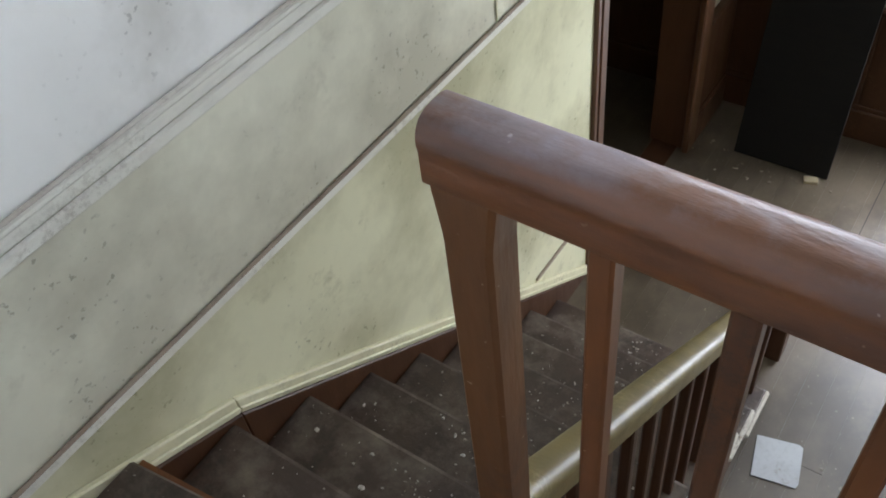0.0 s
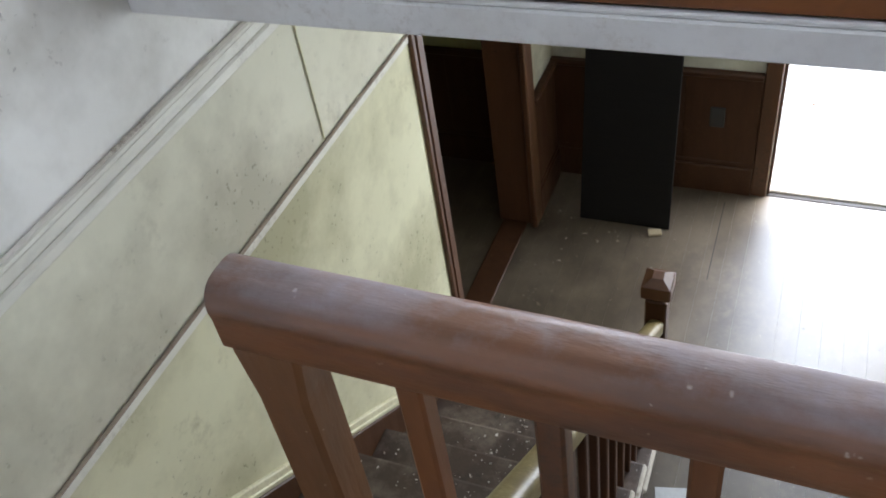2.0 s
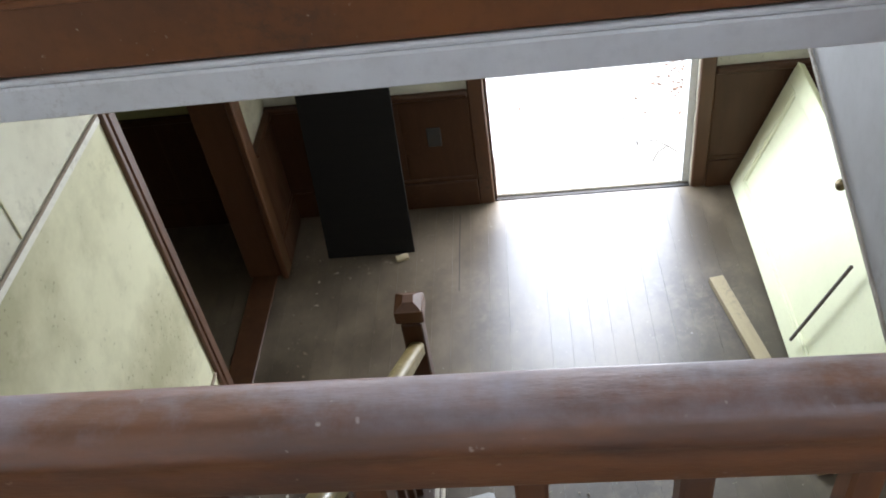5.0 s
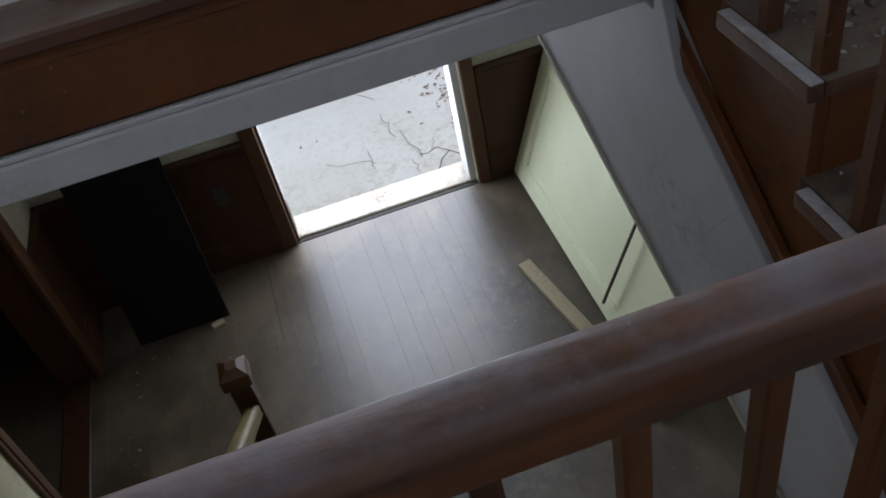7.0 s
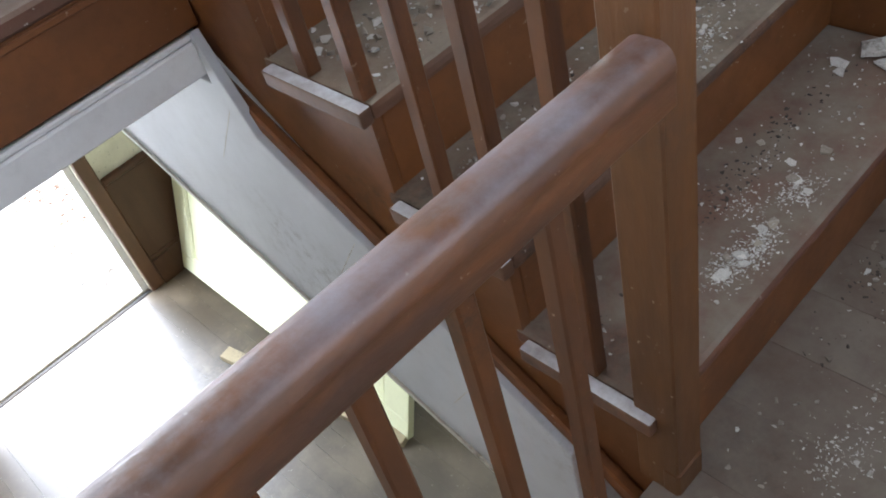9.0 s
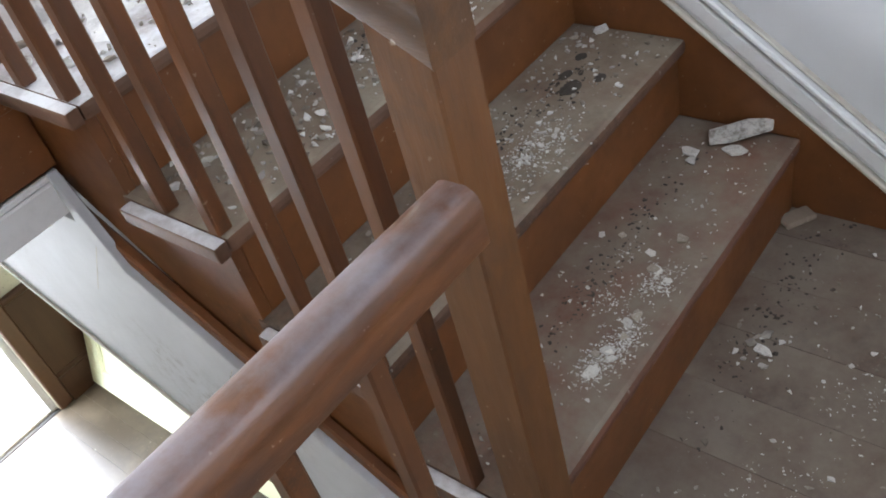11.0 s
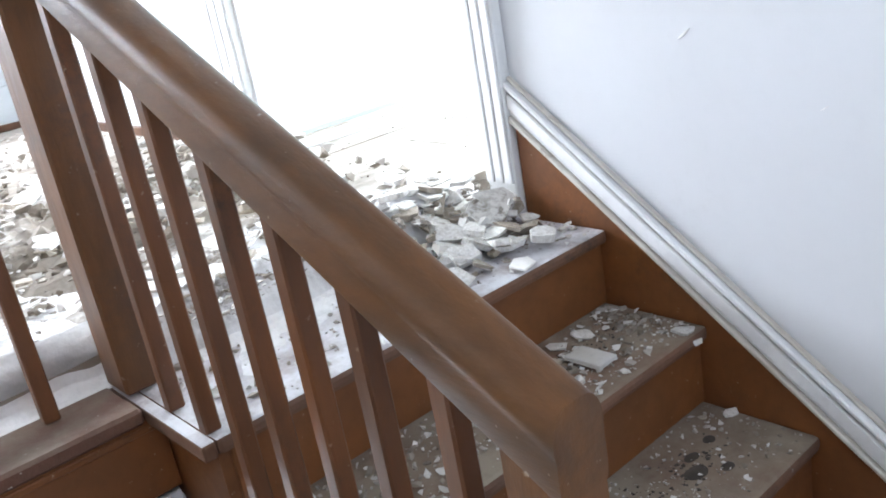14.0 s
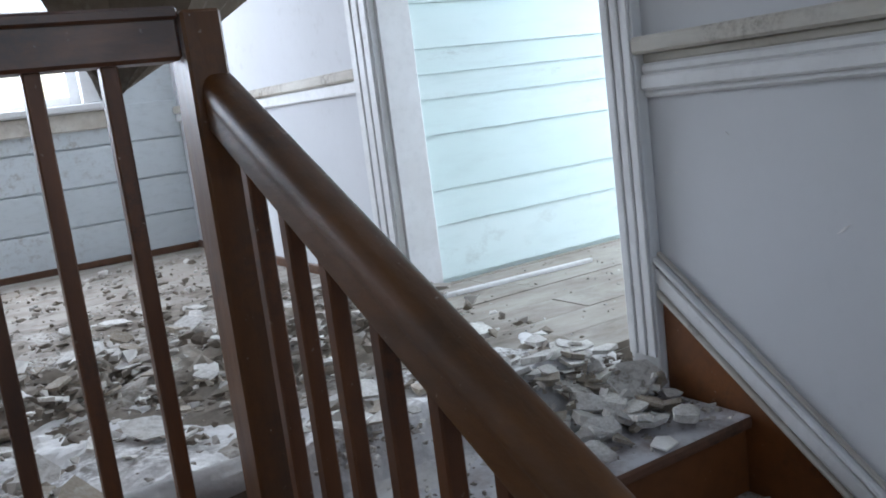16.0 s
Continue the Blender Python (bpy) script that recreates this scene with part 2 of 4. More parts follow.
    "old_plaster": surface("brown_backed_plaster", (0.42, 0.36, 0.285), (0.27, 0.22, 0.165), 0.9, 9, 70, 0.8, (0.62, 0.58, 0.52), 10, 0.55, 0.35, island=0.4),
    "grey_paint": surface("dull_grey_paint", (0.56, 0.57, 0.595), (0.47, 0.475, 0.49), 0.6, 4, 40, 0.7, (0.27, 0.25, 0.23), 7, 0.60, 0.12, spot_mix=0.5, fine_mix=0.12),
    # Yellowed paint, with some of the light's colour low in the hall painted in.
    "cream_low": surface("yellowed_light_tinted_plaster", (0.68, 0.66, 0.455), (0.56, 0.535, 0.36), 0.85, 1.6, 26, 0.7, bump=0.10, fine_mix=0.05, mould=((0.33, 0.305, 0.18), (0.12, 0.11, 0.06))),
    "torn": surface("torn_brown_board", (0.17, 0.135, 0.10), (0.10, 0.08, 0.06), 0.9, 6, 40, 0.8, (0.35, 0.31, 0.26), 9, 0.6, 0.3),
}
bs = M["metal"].node_tree.nodes["Principled BSDF"]
bs.inputs["Metallic"].default_value = 0.9

# ---- builders ----


def mesh_of(name, bm, material):
    me = bpy.data.meshes.new(name)
    bmesh.ops.recalc_face_normals(bm, faces=bm.faces)
    bm.to_mesh(me)
    bm.free()
    me.materials.append(M[material])
    return me


def rounded(ob, angle=35):
    """Shade the soft curves of a mesh smooth and keep its hard edges."""
    for f in ob.data.polygons:
        f.use_smooth = True
    ob.data.set_sharp_from_angle(angle=radians(angle))
    return ob


def solid(name, bm, material, label="", category="", kind="", group=""):
    return tagged(new(name, mesh_of(name, bm, material)), label, category, group, kind)


def thing(name, label, category, at=(0, 0, 0), group="", kind=""):
    ob = new(name)
    ob.location = at
    return tagged(ob, label, category, group, kind)


def part(name, bm, material, parent, label=""):
    ob = new(name, mesh_of(name, bm, material))
    ob.parent = parent
    ob.matrix_parent_inverse = Matrix.Translation(parent.matrix_basis.translation).inverted()
    return tagged(ob, label)


def piece(name, me, parent, m):
    ob = new(name, me)
    ob.parent = parent
    ob.matrix_parent_inverse = Matrix.Translation(parent.matrix_basis.translation).inverted()
    ob.matrix_basis = m
    return ob


def box(x0, x1, y0, y1, z0, z1, bevel=0.004, bm=None, seg=1):
    b = bmesh.new()
    bmesh.ops.create_cube(b, size=1)
    for v in b.verts:
        v.co = Vector(((x0 + x1) / 2 + v.co.x * (x1 - x0), (y0 + y1) / 2 + v.co.y * (y1 - y0), (z0 + z1) / 2 + v.co.z * (z1 - z0)))
    if bevel:
        bmesh.ops.bevel(b, geom=b.edges[:], offset=min(bevel, 0.45 * min(abs(x1 - x0), abs(y1 - y0), abs(z1 - z0))), segments=seg, affect="EDGES", profile=0.6)
    return merge(bm, b)


def merge(bm, b):
    if bm is None:
        return b
    me = bpy.data.meshes.new("tmp")
    b.to_mesh(me)
    b.free()
    bm.from_mesh(me)
    bpy.data.meshes.remove(me)
    return bm


def prism(outline, axis, lo, hi, bevel=0.0, bm=None):
    """A flat outline, given in the two other axes, drawn out along an axis."""
    b = bmesh.new()

    def place(p, d):
        return {"x": (d, p[0], p[1]), "y": (p[0], d, p[1]), "z": (p[0], p[1], d)}[axis]
    a = [b.verts.new(place(p, lo)) for p in outline]
    c = [b.verts.new(place(p, hi)) for p in outline]
    b.faces.new(a), b.faces.new(c[::-1])
    for i in range(len(a)):
        j = (i + 1) % len(a)
        b.faces.new((a[i], a[j], c[j], c[i]))
    bmesh.ops.recalc_face_normals(b, faces=b.faces)
    if bevel:
        bmesh.ops.bevel(b, geom=b.edges[:], offset=bevel, segments=1, affect="EDGES")
    return merge(bm, b)


def sweep(profile, a, c, up=(0, 0, 1), bm=None):
    """A profile (side, up) drawn from point a to point c; its ends are upright cuts."""
    a, c = Vector(a), Vector(c)
    flat = Vector((c.x - a.x, c.y - a.y, 0)).normalized()
    side, up = flat.cross(Vector((0, 0, 1))), Vector(up)
    b = bmesh.new()
    p = [b.verts.new(a + side * s + up * u) for s, u in profile]
    q = [b.verts.new(c + side * s + up * u) for s, u in profile]
    b.faces.new(p), b.faces.new(q[::-1])
    for i in range(len(p)):
        j = (i + 1) % len(p)
        b.faces.new((p[i], p[j], q[j], q[i]))
    bmesh.ops.recalc_face_normals(b, faces=b.faces)
    return merge(bm, b)


def rail_profile(w, h, k=1.0):
    """A handrail: flat underside, small cove, rounded top. Origin at the middle of its top."""
    top = [(w / 2 * math.copysign(abs(math.cos(a)) ** 0.65, math.cos(a)), h * 0.40 * (math.sin(a) ** 0.85 - 1)) for a in [math.pi * i / 20 for i in range(21)]]
    side = [(0.46, -1.0), (0.48, -0.95), (0.478, -0.62), (0.476, -0.50), (0.488, -0.44)]
    return [(w * s, h * u) for s, u in side] + top + [(-w * s, h * u) for s, u in side[::-1]]


def stick(x, y, z0, z1, w, chamfer=0.004, bm=None):
    return box(x - w / 2, x + w / 2, y - w / 2, y + w / 2, z0, z1, chamfer, bm)


R, G, UP, HALL = 0.18, 0.232, 0.80, -1.98

# ---- hall: floor and walls ----
hall_floor = solid("floor", box(-4.6, 0.0, -0.95, 3.62, HALL - 0.12, HALL - 0.022, 0), "floor", "grey-brown painted floorboards of the entrance hall", "floor", "structure")
rng = random.Random(3)
plank_meshes = {}
x = -4.55
while x < -0.02:
    w = 0.098
    cuts = [-0.94, rng.uniform(0.2, 1.6), 3.56]
    for y0, y1 in zip(cuts, cuts[1:]):
        key = round((y1 - y0) * 8) / 8
        if key not in plank_meshes:
            plank_meshes[key] = mesh_of("plank", box(-w / 2 + 0.0003, w / 2 - 0.0003, 0, 1, -0.02, 0, 0), "floor")
        piece("plank", plank_meshes[key], hall_floor, Matrix.Translation((x + w / 2, y0, HALL + rng.uniform(-0.0001, 0.0001))) @ Matrix.Diagonal((1, y1 - y0 - 0.002, 1, 1)))
    x += w

part("seam", box(-2.064, -2.060, 2.85, 3.46, HALL - 0.01, HALL + 0.0012, 0), "iron", hall_floor, "dark open joint in the boards")

# Three plaster tones; top and bottom also carry painted-in light colour.
solid("wall_left_top", box(-3.2, -3.08, -1.1, 2.06, 0.23, 2.7, 0), "cream_top", "white plaster above the picture rail, partly tinted as skylit, with grey mould stains", "wall", "structure")
solid("wall_left", box(-3.2, -3.08, -1.1, 2.06, -0.25, 0.23, 0), "cream", "cream plaster stair wall with mould stains", "wall", "structure")
solid("wall_left_lower", box(-3.2, -3.08, -1.1, 2.06, HALL, -0.25, 0), "cream_low", "cream plaster below the chair rail, yellowed and light-tinted, with mould stains", "wall", "structure")
solid("wall_left_far", box(-3.2, -3.03, 3.1, 3.57, HALL, 0.48, 0), "cream", "cream plaster wall above dark wainscot", "wall", "structure")
solid("wall_left_header", box(-3.2, -3.08, 2.06, 3.1, 0.1, 0.48, 0), "cream", "cream plaster over the side doorway", "wall", "structure")
bm = box(-3.2, -1.86, 3.57, 3.72, HALL, 0.48, 0)
box(-0.76, 0.0, 3.57, 3.72, HALL, 0.48, 0, bm)
box(-1.86, -0.76, 3.57, 3.72, 0.12, 0.48, 0, bm)
solid("wall_front", bm, "cream", "cream plaster entrance wall with an open doorway", "wall", "structure")
solid("wall_right_hall", box(0.0, 0.12, 0.931, 3.72, HALL, 0.48, 0, box(0.0, 0.12, -0.95, 0.931, HALL, -0.301, 0)), "cream", "plain plaster wall under the stair", "wall", "structure")
# The opening here is added, out of view, to hold the landing fill lamp.
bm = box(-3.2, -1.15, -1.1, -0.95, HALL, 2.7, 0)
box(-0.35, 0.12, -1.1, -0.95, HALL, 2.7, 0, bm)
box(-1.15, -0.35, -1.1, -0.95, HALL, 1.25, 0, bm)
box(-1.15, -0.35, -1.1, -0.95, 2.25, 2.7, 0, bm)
solid("wall_back", bm, "white_wall", "plain white plaster wall behind the landing, with an added unseen opening", "wall", "structure")
solid("ceiling_hall", box(-3.08, 0.0, 0.92, 3.72, 0.48, 0.52, 0), "white_paint", "white painted hall ceiling", "ceiling", "structure")
# side room seen through the doorway of the hall
solid("wall_side_room", box(-4.72, -4.6, 0.8, 3.9, HALL, 0.48, 0), "room", "olive green plaster wall of the dark side room", "wall", "structure")
solid("wall_side_room_end", box(-4.6, -3.2, 3.57, 3.72, HALL, 0.48, 0), "room", "olive green plaster end wall of the side room", "wall", "structure")
solid("wall_side_room_back", box(-4.6, -3.2, 0.7, 0.82, HALL, 0.48, 0), "room", "olive green plaster wall of the side room", "wall", "structure")
solid("ceiling_side_room", box(-4.72, -3.2, 0.7, 3.72, 0.48, 0.56, 0), "white_paint", "white ceiling of the side room", "ceiling", "structure")

# wainscot of the hall
wains = tagged(new("wainscot"), "dark stained wood wainscot with cap rail and baseboard", "wainscot", "", "structure")


def wainscot(x0, x1, wall, at, facing):
    """Boards with a cap and a base along a wall; wall 'y' runs in x at y = at, wall 'x' runs in y at x = at."""
    def b(u0, u1, d0, d1, z0, z1, bev):
        lo, hi = sorted((at + facing * d0, at + facing * d1))
        return box(u0, u1, lo, hi, z0, z1, bev) if wall == "y" else box(lo, hi, u0, u1, z0, z1, bev)
    part("panel", b(x0, x1, 0, 0.018, HALL, -1.25, 0.001), "dark_wood", wains)
    part("cap_rail", b(x0, x1, 0, 0.045, -1.25, -1.215, 0.008), "dark_wood", wains)
    part("baseboard", b(x0, x1, 0.018, 0.034, HALL, -1.80, 0.005), "dark_wood", wains)
    part("mid_rail", b(x0, x1, 0.018, 0.026, -1.80, -1.77, 0.004), "dark_wood", wains)
    n = max(1, round((x1 - x0) / 0.45))
    for i in range(n):
        u0, u1 = x0 + (x1 - x0) * i / n, x0 + (x1 - x0) * (i + 1) / n
        part("board", b(u0 + 0.002, u1 - 0.002, 0.018, 0.0225, -1.769, -1.2505, 0.002), "dark_wood", wains)


wainscot(-3.08, -1.945, "y", 3.57, -1)
wainscot(-0.68, 0.0, "y", 3.57, -1)
wainscot(3.14, 3.52, "x", -3.03, 1)
wainscot(0.82, 3.57, "x", -4.6, 1)
wainscot(-4.58, -3.2, "y", 3.57, -1)

# side doorway casings
d1 = tagged(new("door_frame_1"), "dark brown wooden casing of the side doorway", "door frame", "", "structure")
part("jamb", box(-3.22, -3.062, 2.06, 2.1, HALL, 0.08, 0.004), "casing_wood", d1)
part("casing", box(-3.078, -3.055, 2.085, 2.135, HALL, 0.1, 0.004), "casing_wood", d1)
part("jamb", box(-3.22, -3.001, 3.06, 3.10, HALL, 0.08, 0.004), "casing_wood", d1)
part("casing", box(-3.03, -2.995, 3.03, 3.14, HALL, 0.1, 0.006), "casing_wood", d1)
part("head", box(-3.22, -3.055, 2.1, 3.06, 0.06, 0.1, 0.004), "casing_wood", d1)
part("threshold", box(-3.2, -3.06, 2.1, 3.06, HALL, HALL + 0.012, 0.004), "dark_wood", d1)

# front doorway: casing, white outer frame, sill
d2 = tagged(new("door_frame_2"), "brown casing and flaking white frame of the open front doorway", "door frame", "", "structure")
part("casing", box(-1.945, -1.862, 3.545, 3.569, HALL, 0.2, 0.006), "casing_wood", d2)
part("casing", box(-0.758, -0.68, 3.545, 3.569, HALL, 0.2, 0.006), "casing_wood", d2)
part("head_casing", box(-1.862, -0.758, 3.545, 3.569, 0.12, 0.2, 0.006), "casing_wood", d2)
part("jamb", box(-1.875, -1.845, 3.572, 3.74, HALL, 0.12, 0.004), "dark_wood", d2)
part("jamb", box(-0.80, -0.755, 3.60, 3.74, HALL, 0.12, 0.004), "white_paint", d2, "flaking white outer jamb")
part("sill", box(-1.86, -0.76, 3.60, 3.80, HALL - 0.03, HALL + 0.012, 0.006), "worn_trim", d2, "weathered pale door sill")
part("threshold_gap", box(-1.86, -0.76, 3.572, 3.598, HALL - 0.04, HALL - 0.004, 0.002), "iron", d2, "dark gap along the sill")

# ---- mouldings of the stair wall ----
mould = tagged(new("wall_moulding"), "yellowed painted wall mouldings along the stair", "moulding", "", "structure")
for z0, z1, d, m in ((0.188, 0.221, 0.012, "wall_trim"), (0.221, 0.251, 0.006, "wall_trim"), (0.251, 0.267, 0.010, "wall_trim"), (0.267, 0.277, 0.012, "worn_trim")):
    part("picture_rail", box(-3.08, -3.08 + d, -0.94, 2.06, z0, z1, 0.006), m, mould)
for z0, z1, d, m in ((-0.272, -0.244, 0.006, "wall_trim"), (-0.244, -0.232, 0.013, "bare_edge")):
    part("chair_rail", box(-3.08, -3.08 + d, -0.94, 2.06, z0, z1, 0.006), m, mould)


for z0, z1, d, m in ((-1.612, -1.590, 0.006, "cream_trim"), (-1.590, -1.578, 0.013, "bare_edge")):
    part("low_rail", box(-3.08, -3.08 + d, 1.60, 2.06, z0, z1, 0.004), m, mould)


def slope_board(name, y0, z0, y1, z1, h, x0, x1, material, parent, bevel=0.004):
    return part(name, prism([(y0, z0), (y1, z1), (y1, z1 + h), (y0, z0 + h)], "x", x0, x1, bevel), material, parent)


def low_line(y):
    return -0.603 - 0.735 * (y - 0.157) if y > 0.157 else -0.603 - 0.45 * (y - 0.157)


skirt = tagged(new("stair_skirting"), "brown skirt board and cream base moulding beside the lower stair", "skirting", "", "structure")
for ya, yb in ((2.055, 0.157), (0.157, -0.94)):
    slope_board("base_moulding", ya, low_line(ya), yb, low_line(yb), 0.062, -3.08, -3.062, "cream_trim", skirt)
    slope_board("base_bead", ya, low_line(ya) + 0.018, yb, low_line(yb) + 0.018, 0.016, -3.062, -3.054, "cream_trim", skirt)
    slope_board("skirt_board", ya, low_line(ya) - 0.45, yb, low_line(yb) - 0.45, 0.448, -3.08, -3.060, "dark_wood", skirt)

# vertical crack in the plaster above the chair rail, drawn as a raised strip
crack = tagged(new("wall_crack"), "thin upright crack in the cream stair wall, drawn as a raised strip", "batten", "", "structure")
part("strip", box(-3.08, -3.074, 1.42, 1.427, -0.228, 0.47, 0.001), "cream_trim", crack)

# ---- lower staircase ----
LOW = []                       # nosing y and height of each straight tread
for j in range(1, 9):
    LOW.append((1.755 - 0.2325 * (j - 1), -2.04 + 0.18 * j))
low = thing("lower_staircase", "dark wooden stair with worn dusty treads and winders", "staircase", (-2.6, 1.0, HALL))
for j, (y, z) in enumerate(LOW):
    back = y - 0.2325 - 0.04 if j < 7 else -0.12
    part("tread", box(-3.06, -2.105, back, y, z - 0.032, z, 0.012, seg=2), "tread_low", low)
    below = LOW[j - 1][1] if j else HALL
    part("riser", box(-3.06, -2.14, y - 0.045, y - 0.025, below, z - 0.032, 0.002), "riser", low)
PIV = (-2.15, -0.02)


def winder(outline, z, below, edge):
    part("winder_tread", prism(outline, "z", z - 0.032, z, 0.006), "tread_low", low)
    (ax, ay), (bx, by) = edge
    d = Vector((bx - ax, by - ay)).normalized()
    nrm = Vector((-d.y, d.x)) * 0.02
    part("riser", prism([(ax, ay), (bx, by), (bx + nrm.x, by + nrm.y), (ax + nrm.x, ay + nrm.y)], "z", below, z - 0.032), "riser", low)


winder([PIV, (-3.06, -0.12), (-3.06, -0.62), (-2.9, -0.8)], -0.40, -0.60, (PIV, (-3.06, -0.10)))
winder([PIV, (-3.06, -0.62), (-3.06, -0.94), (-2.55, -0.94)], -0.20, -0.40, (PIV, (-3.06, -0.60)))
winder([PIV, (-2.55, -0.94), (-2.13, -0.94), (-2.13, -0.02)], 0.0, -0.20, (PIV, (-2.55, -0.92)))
saw = [(-0.06, HALL), (-0.06, -0.63)]
for y, z in LOW[::-1]:
    saw += [(y - 0.026, z - 0.033), (y - 0.026, z - 0.033 - 0.18)]
saw[-1] = (saw[-1][0], HALL)
part("stringer", prism(saw, "x", -2.14, -2.118), "dark_wood", low, "dark outer stringer and panelled side")
for y, z in LOW:
    part("nosing_return", box(-2.118, -2.095, y - 0.24, y, z - 0.03, z - 0.002, 0.008), "worn_trim", low, "worn pale tread end")

# ---- lower balustrade ----
lbal = thing("lower_balustrade", "worn varnished handrail on dark square balusters with a capped newel", "balustrade", (-2.17, 2.0, HALL))


def low_rail(y):
    return 0.158 - 0.777 * y


prof = rail_profile(0.062, 0.075)
rounded(part("handrail", sweep(prof, (-2.165, 1.99, low_rail(1.99)), (-2.165, -0.01, low_rail(-0.01))), "gold_rail", lbal))
for j, (y, z) in enumerate(LOW):
    for k in (0.045, 0.16):
        yy = y - k
        part("baluster", stick(-2.165, yy, z, low_rail(yy) - 0.05, 0.026), "dark_wood", lbal)
newel = part("newel", stick(-2.17, 2.03, HALL, -1.29, 0.085, 0.006), "dark_wood", lbal)
part("newel_neck", stick(-2.17, 2.03, -1.29, -1.265, 0.07, 0.004), "dark_wood", newel)
bmc = box(-2.228, -2.112, 1.972, 2.088, -1.265, -1.20, 0.01, seg=2)
bmesh.ops.create_cone(bmc, cap_ends=True, segments=4, radius1=0.072, radius2=0.03, depth=0.022, matrix=Matrix.Translation((-2.17, 2.03, -1.19)) @ Matrix.Rotation(radians(45), 4, "Z"))
part("newel_cap", bmc, "casing_wood", newel, "square faceted cap")

# ---- landing ----
landing = solid("landing_floor", box(-2.13, 0.0, -0.95, -0.075, -0.2, -0.024, 0), "landing", "dusty brown boards of the landing", "floor", "structure")
x = -2.13
lm = mesh_of("plank", box(-0.0676, 0.0676, -0.94, 0.018, -0.023, 0, 0.0005), "landing")
while x < -0.01:
    piece("plank", lm, landing, Matrix.Translation(((x + min(x + 0.1355, 0)) / 2, 0, rng.uniform(-0.0004, 0.0004))) @ Matrix.Diagonal(((min(x + 0.1355, 0) - x) / 0.1355, 1, 1, 1)))
    x += 0.1355
solid("landing_fascia", box(-2.13, -0.96, -0.072, 0.010, -0.24, -0.0245, 0.003), "riser", "brown painted edge board of the landing", "fascia", "structure")
solid("landing_soffit", box(-2.13, 0.0, -0.95, -0.05, -0.26, -0.241, 0), "white_paint", "white underside of the landing", "ceiling", "structure")

lb = thing("landing_balustrade", "red-brown painted balustrade with rounded handrail across the landing", "balustrade", (-1.55, -0.045, 0))
RY = -0.017
bmr = sweep(rail_profile(0.056, 0.066), (-2.185, RY, 0.810), (-0.967, RY, 0.790))
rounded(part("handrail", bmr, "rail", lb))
post = prism([(-2.184, 0.770), (-2.184, 0.737), (-2.177, 0.68), (-2.177, -0.30), (-2.127, -0.30), (-2.127, 0.68), (-2.119, 0.744)], "y", RY - 0.0245, RY + 0.0245, 0.005)
part("end_post", post, "rail_z", lb)
for i in range(9):
    bx = -2.034 + 0.1136 * i
    part("baluster", stick(bx, RY, 0.0, 0.744 - 0.0165 * (bx + 2.18), 0.0235, 0.003), "baluster", lb)

# ---- upper staircase ----
ups = thing("upper_staircase", "brown painted stair with plaster dust on its treads", "staircase", (-0.5, 0.35, 0))
NOSE = [(0.003, R), (0.234, 2 * R), (0.462, 3 * R), (0.692, 4 * R - 0.005)]
for j, (y, z) in enumerate(NOSE):
    back = NOSE[j + 1][0] + 0.035 if j < 3 else 1.085
    part("tread", box(-0.960, -0.014, y, back, z - 0.03, z, 0.010, seg=2), ("tread_first", "tread", "tread", "tread_end")[j], ups)
    part("nosing_return", box(-0.984, -0.9602, y, back - 0.03, z - 0.03, z, 0.005, seg=2), "tread_end", ups, "tread end white with dust")
    below = NOSE[j - 1][1] if j else 0.0
    part("riser", box(-0.934, -0.014, y + (0.020 if j else 0.012), y + 0.04, below, z - 0.03, 0.002), "riser", ups)
part("riser", box(-0.9, 0.0, 1.075, 1.09, 4 * R, UP - 0.025, 0.002), "dusty_floor", ups, "dusty low step up to the floor")
saw = [(0.025, -0.215), (0.025, R - 0.031)]
for j, (y, z) in enumerate(NOSE):
    if j:
        saw += [(y + 0.022, NOSE[j - 1][1] - 0.0305), (y + 0.022, z - 0.0305)]
saw += [(0.97, 4 * R - 0.036), (0.97, 0.56), (0.9, 0.49)]
part("stringer", prism(saw, "x", -0.955, -0.935), "riser", ups, "brown cut stringer")


def band_top(y):
    return -0.140 + 0.635 * y


part("stringer_bead", prism([(-0.02, band_top(-0.02)), (0.93, band_top(0.93)), (0.93, band_top(0.93) + 0.035), (-0.02, band_top(-0.02) + 0.035)], "x", -0.978, -0.956, 0.004), "riser", ups)
part("side_panel", prism([(0.16, band_top(0.16)), (0.80, band_top(0.80)), (0.878, 0.56), (0.8815, 0.56), (0.8815, 0.46), (1.02, 0.46), (1.9, 0.478), (1.9, 0.252), (0.16, -0.409)], "x", -0.992, -0.972, 0.002), "grey_paint", ups, "pale grey painted sloping side panel")
for (ya, za), (yb, zb) in (((0.858, 0.408), (0.985, 0.250)), ((0.694, 0.085), (0.600, 0.215)), ((0.455, -0.140), (0.375, -0.020))):
    part("panel_crack", prism([(ya, za), (yb, zb), (yb + 0.0013, zb + 0.001), (ya + 0.0013, za + 0.001)], "x", -0.9923, -0.991), "worn_trim", ups)
part("side_panel_bead", prism([(0.16, -0.409), (1.9, 0.252), (1.9, 0.267), (0.16, -0.394)], "x", -0.998, -0.9922, 0.001), "worn_trim", ups)
part("soffit", prism([(0.16, -0.39), (1.9, 0.27), (1.9, 0.29), (0.16, -0.37)], "x", -0.970, 0.0), "white_paint", ups)

# right-hand stair wall
bm = box(0.0, 0.11, -0.95, 0.93, -0.3, 2.7, 0)
box(0.0, 0.11, 2.08, 4.38, UP, 2.7, 0, bm)
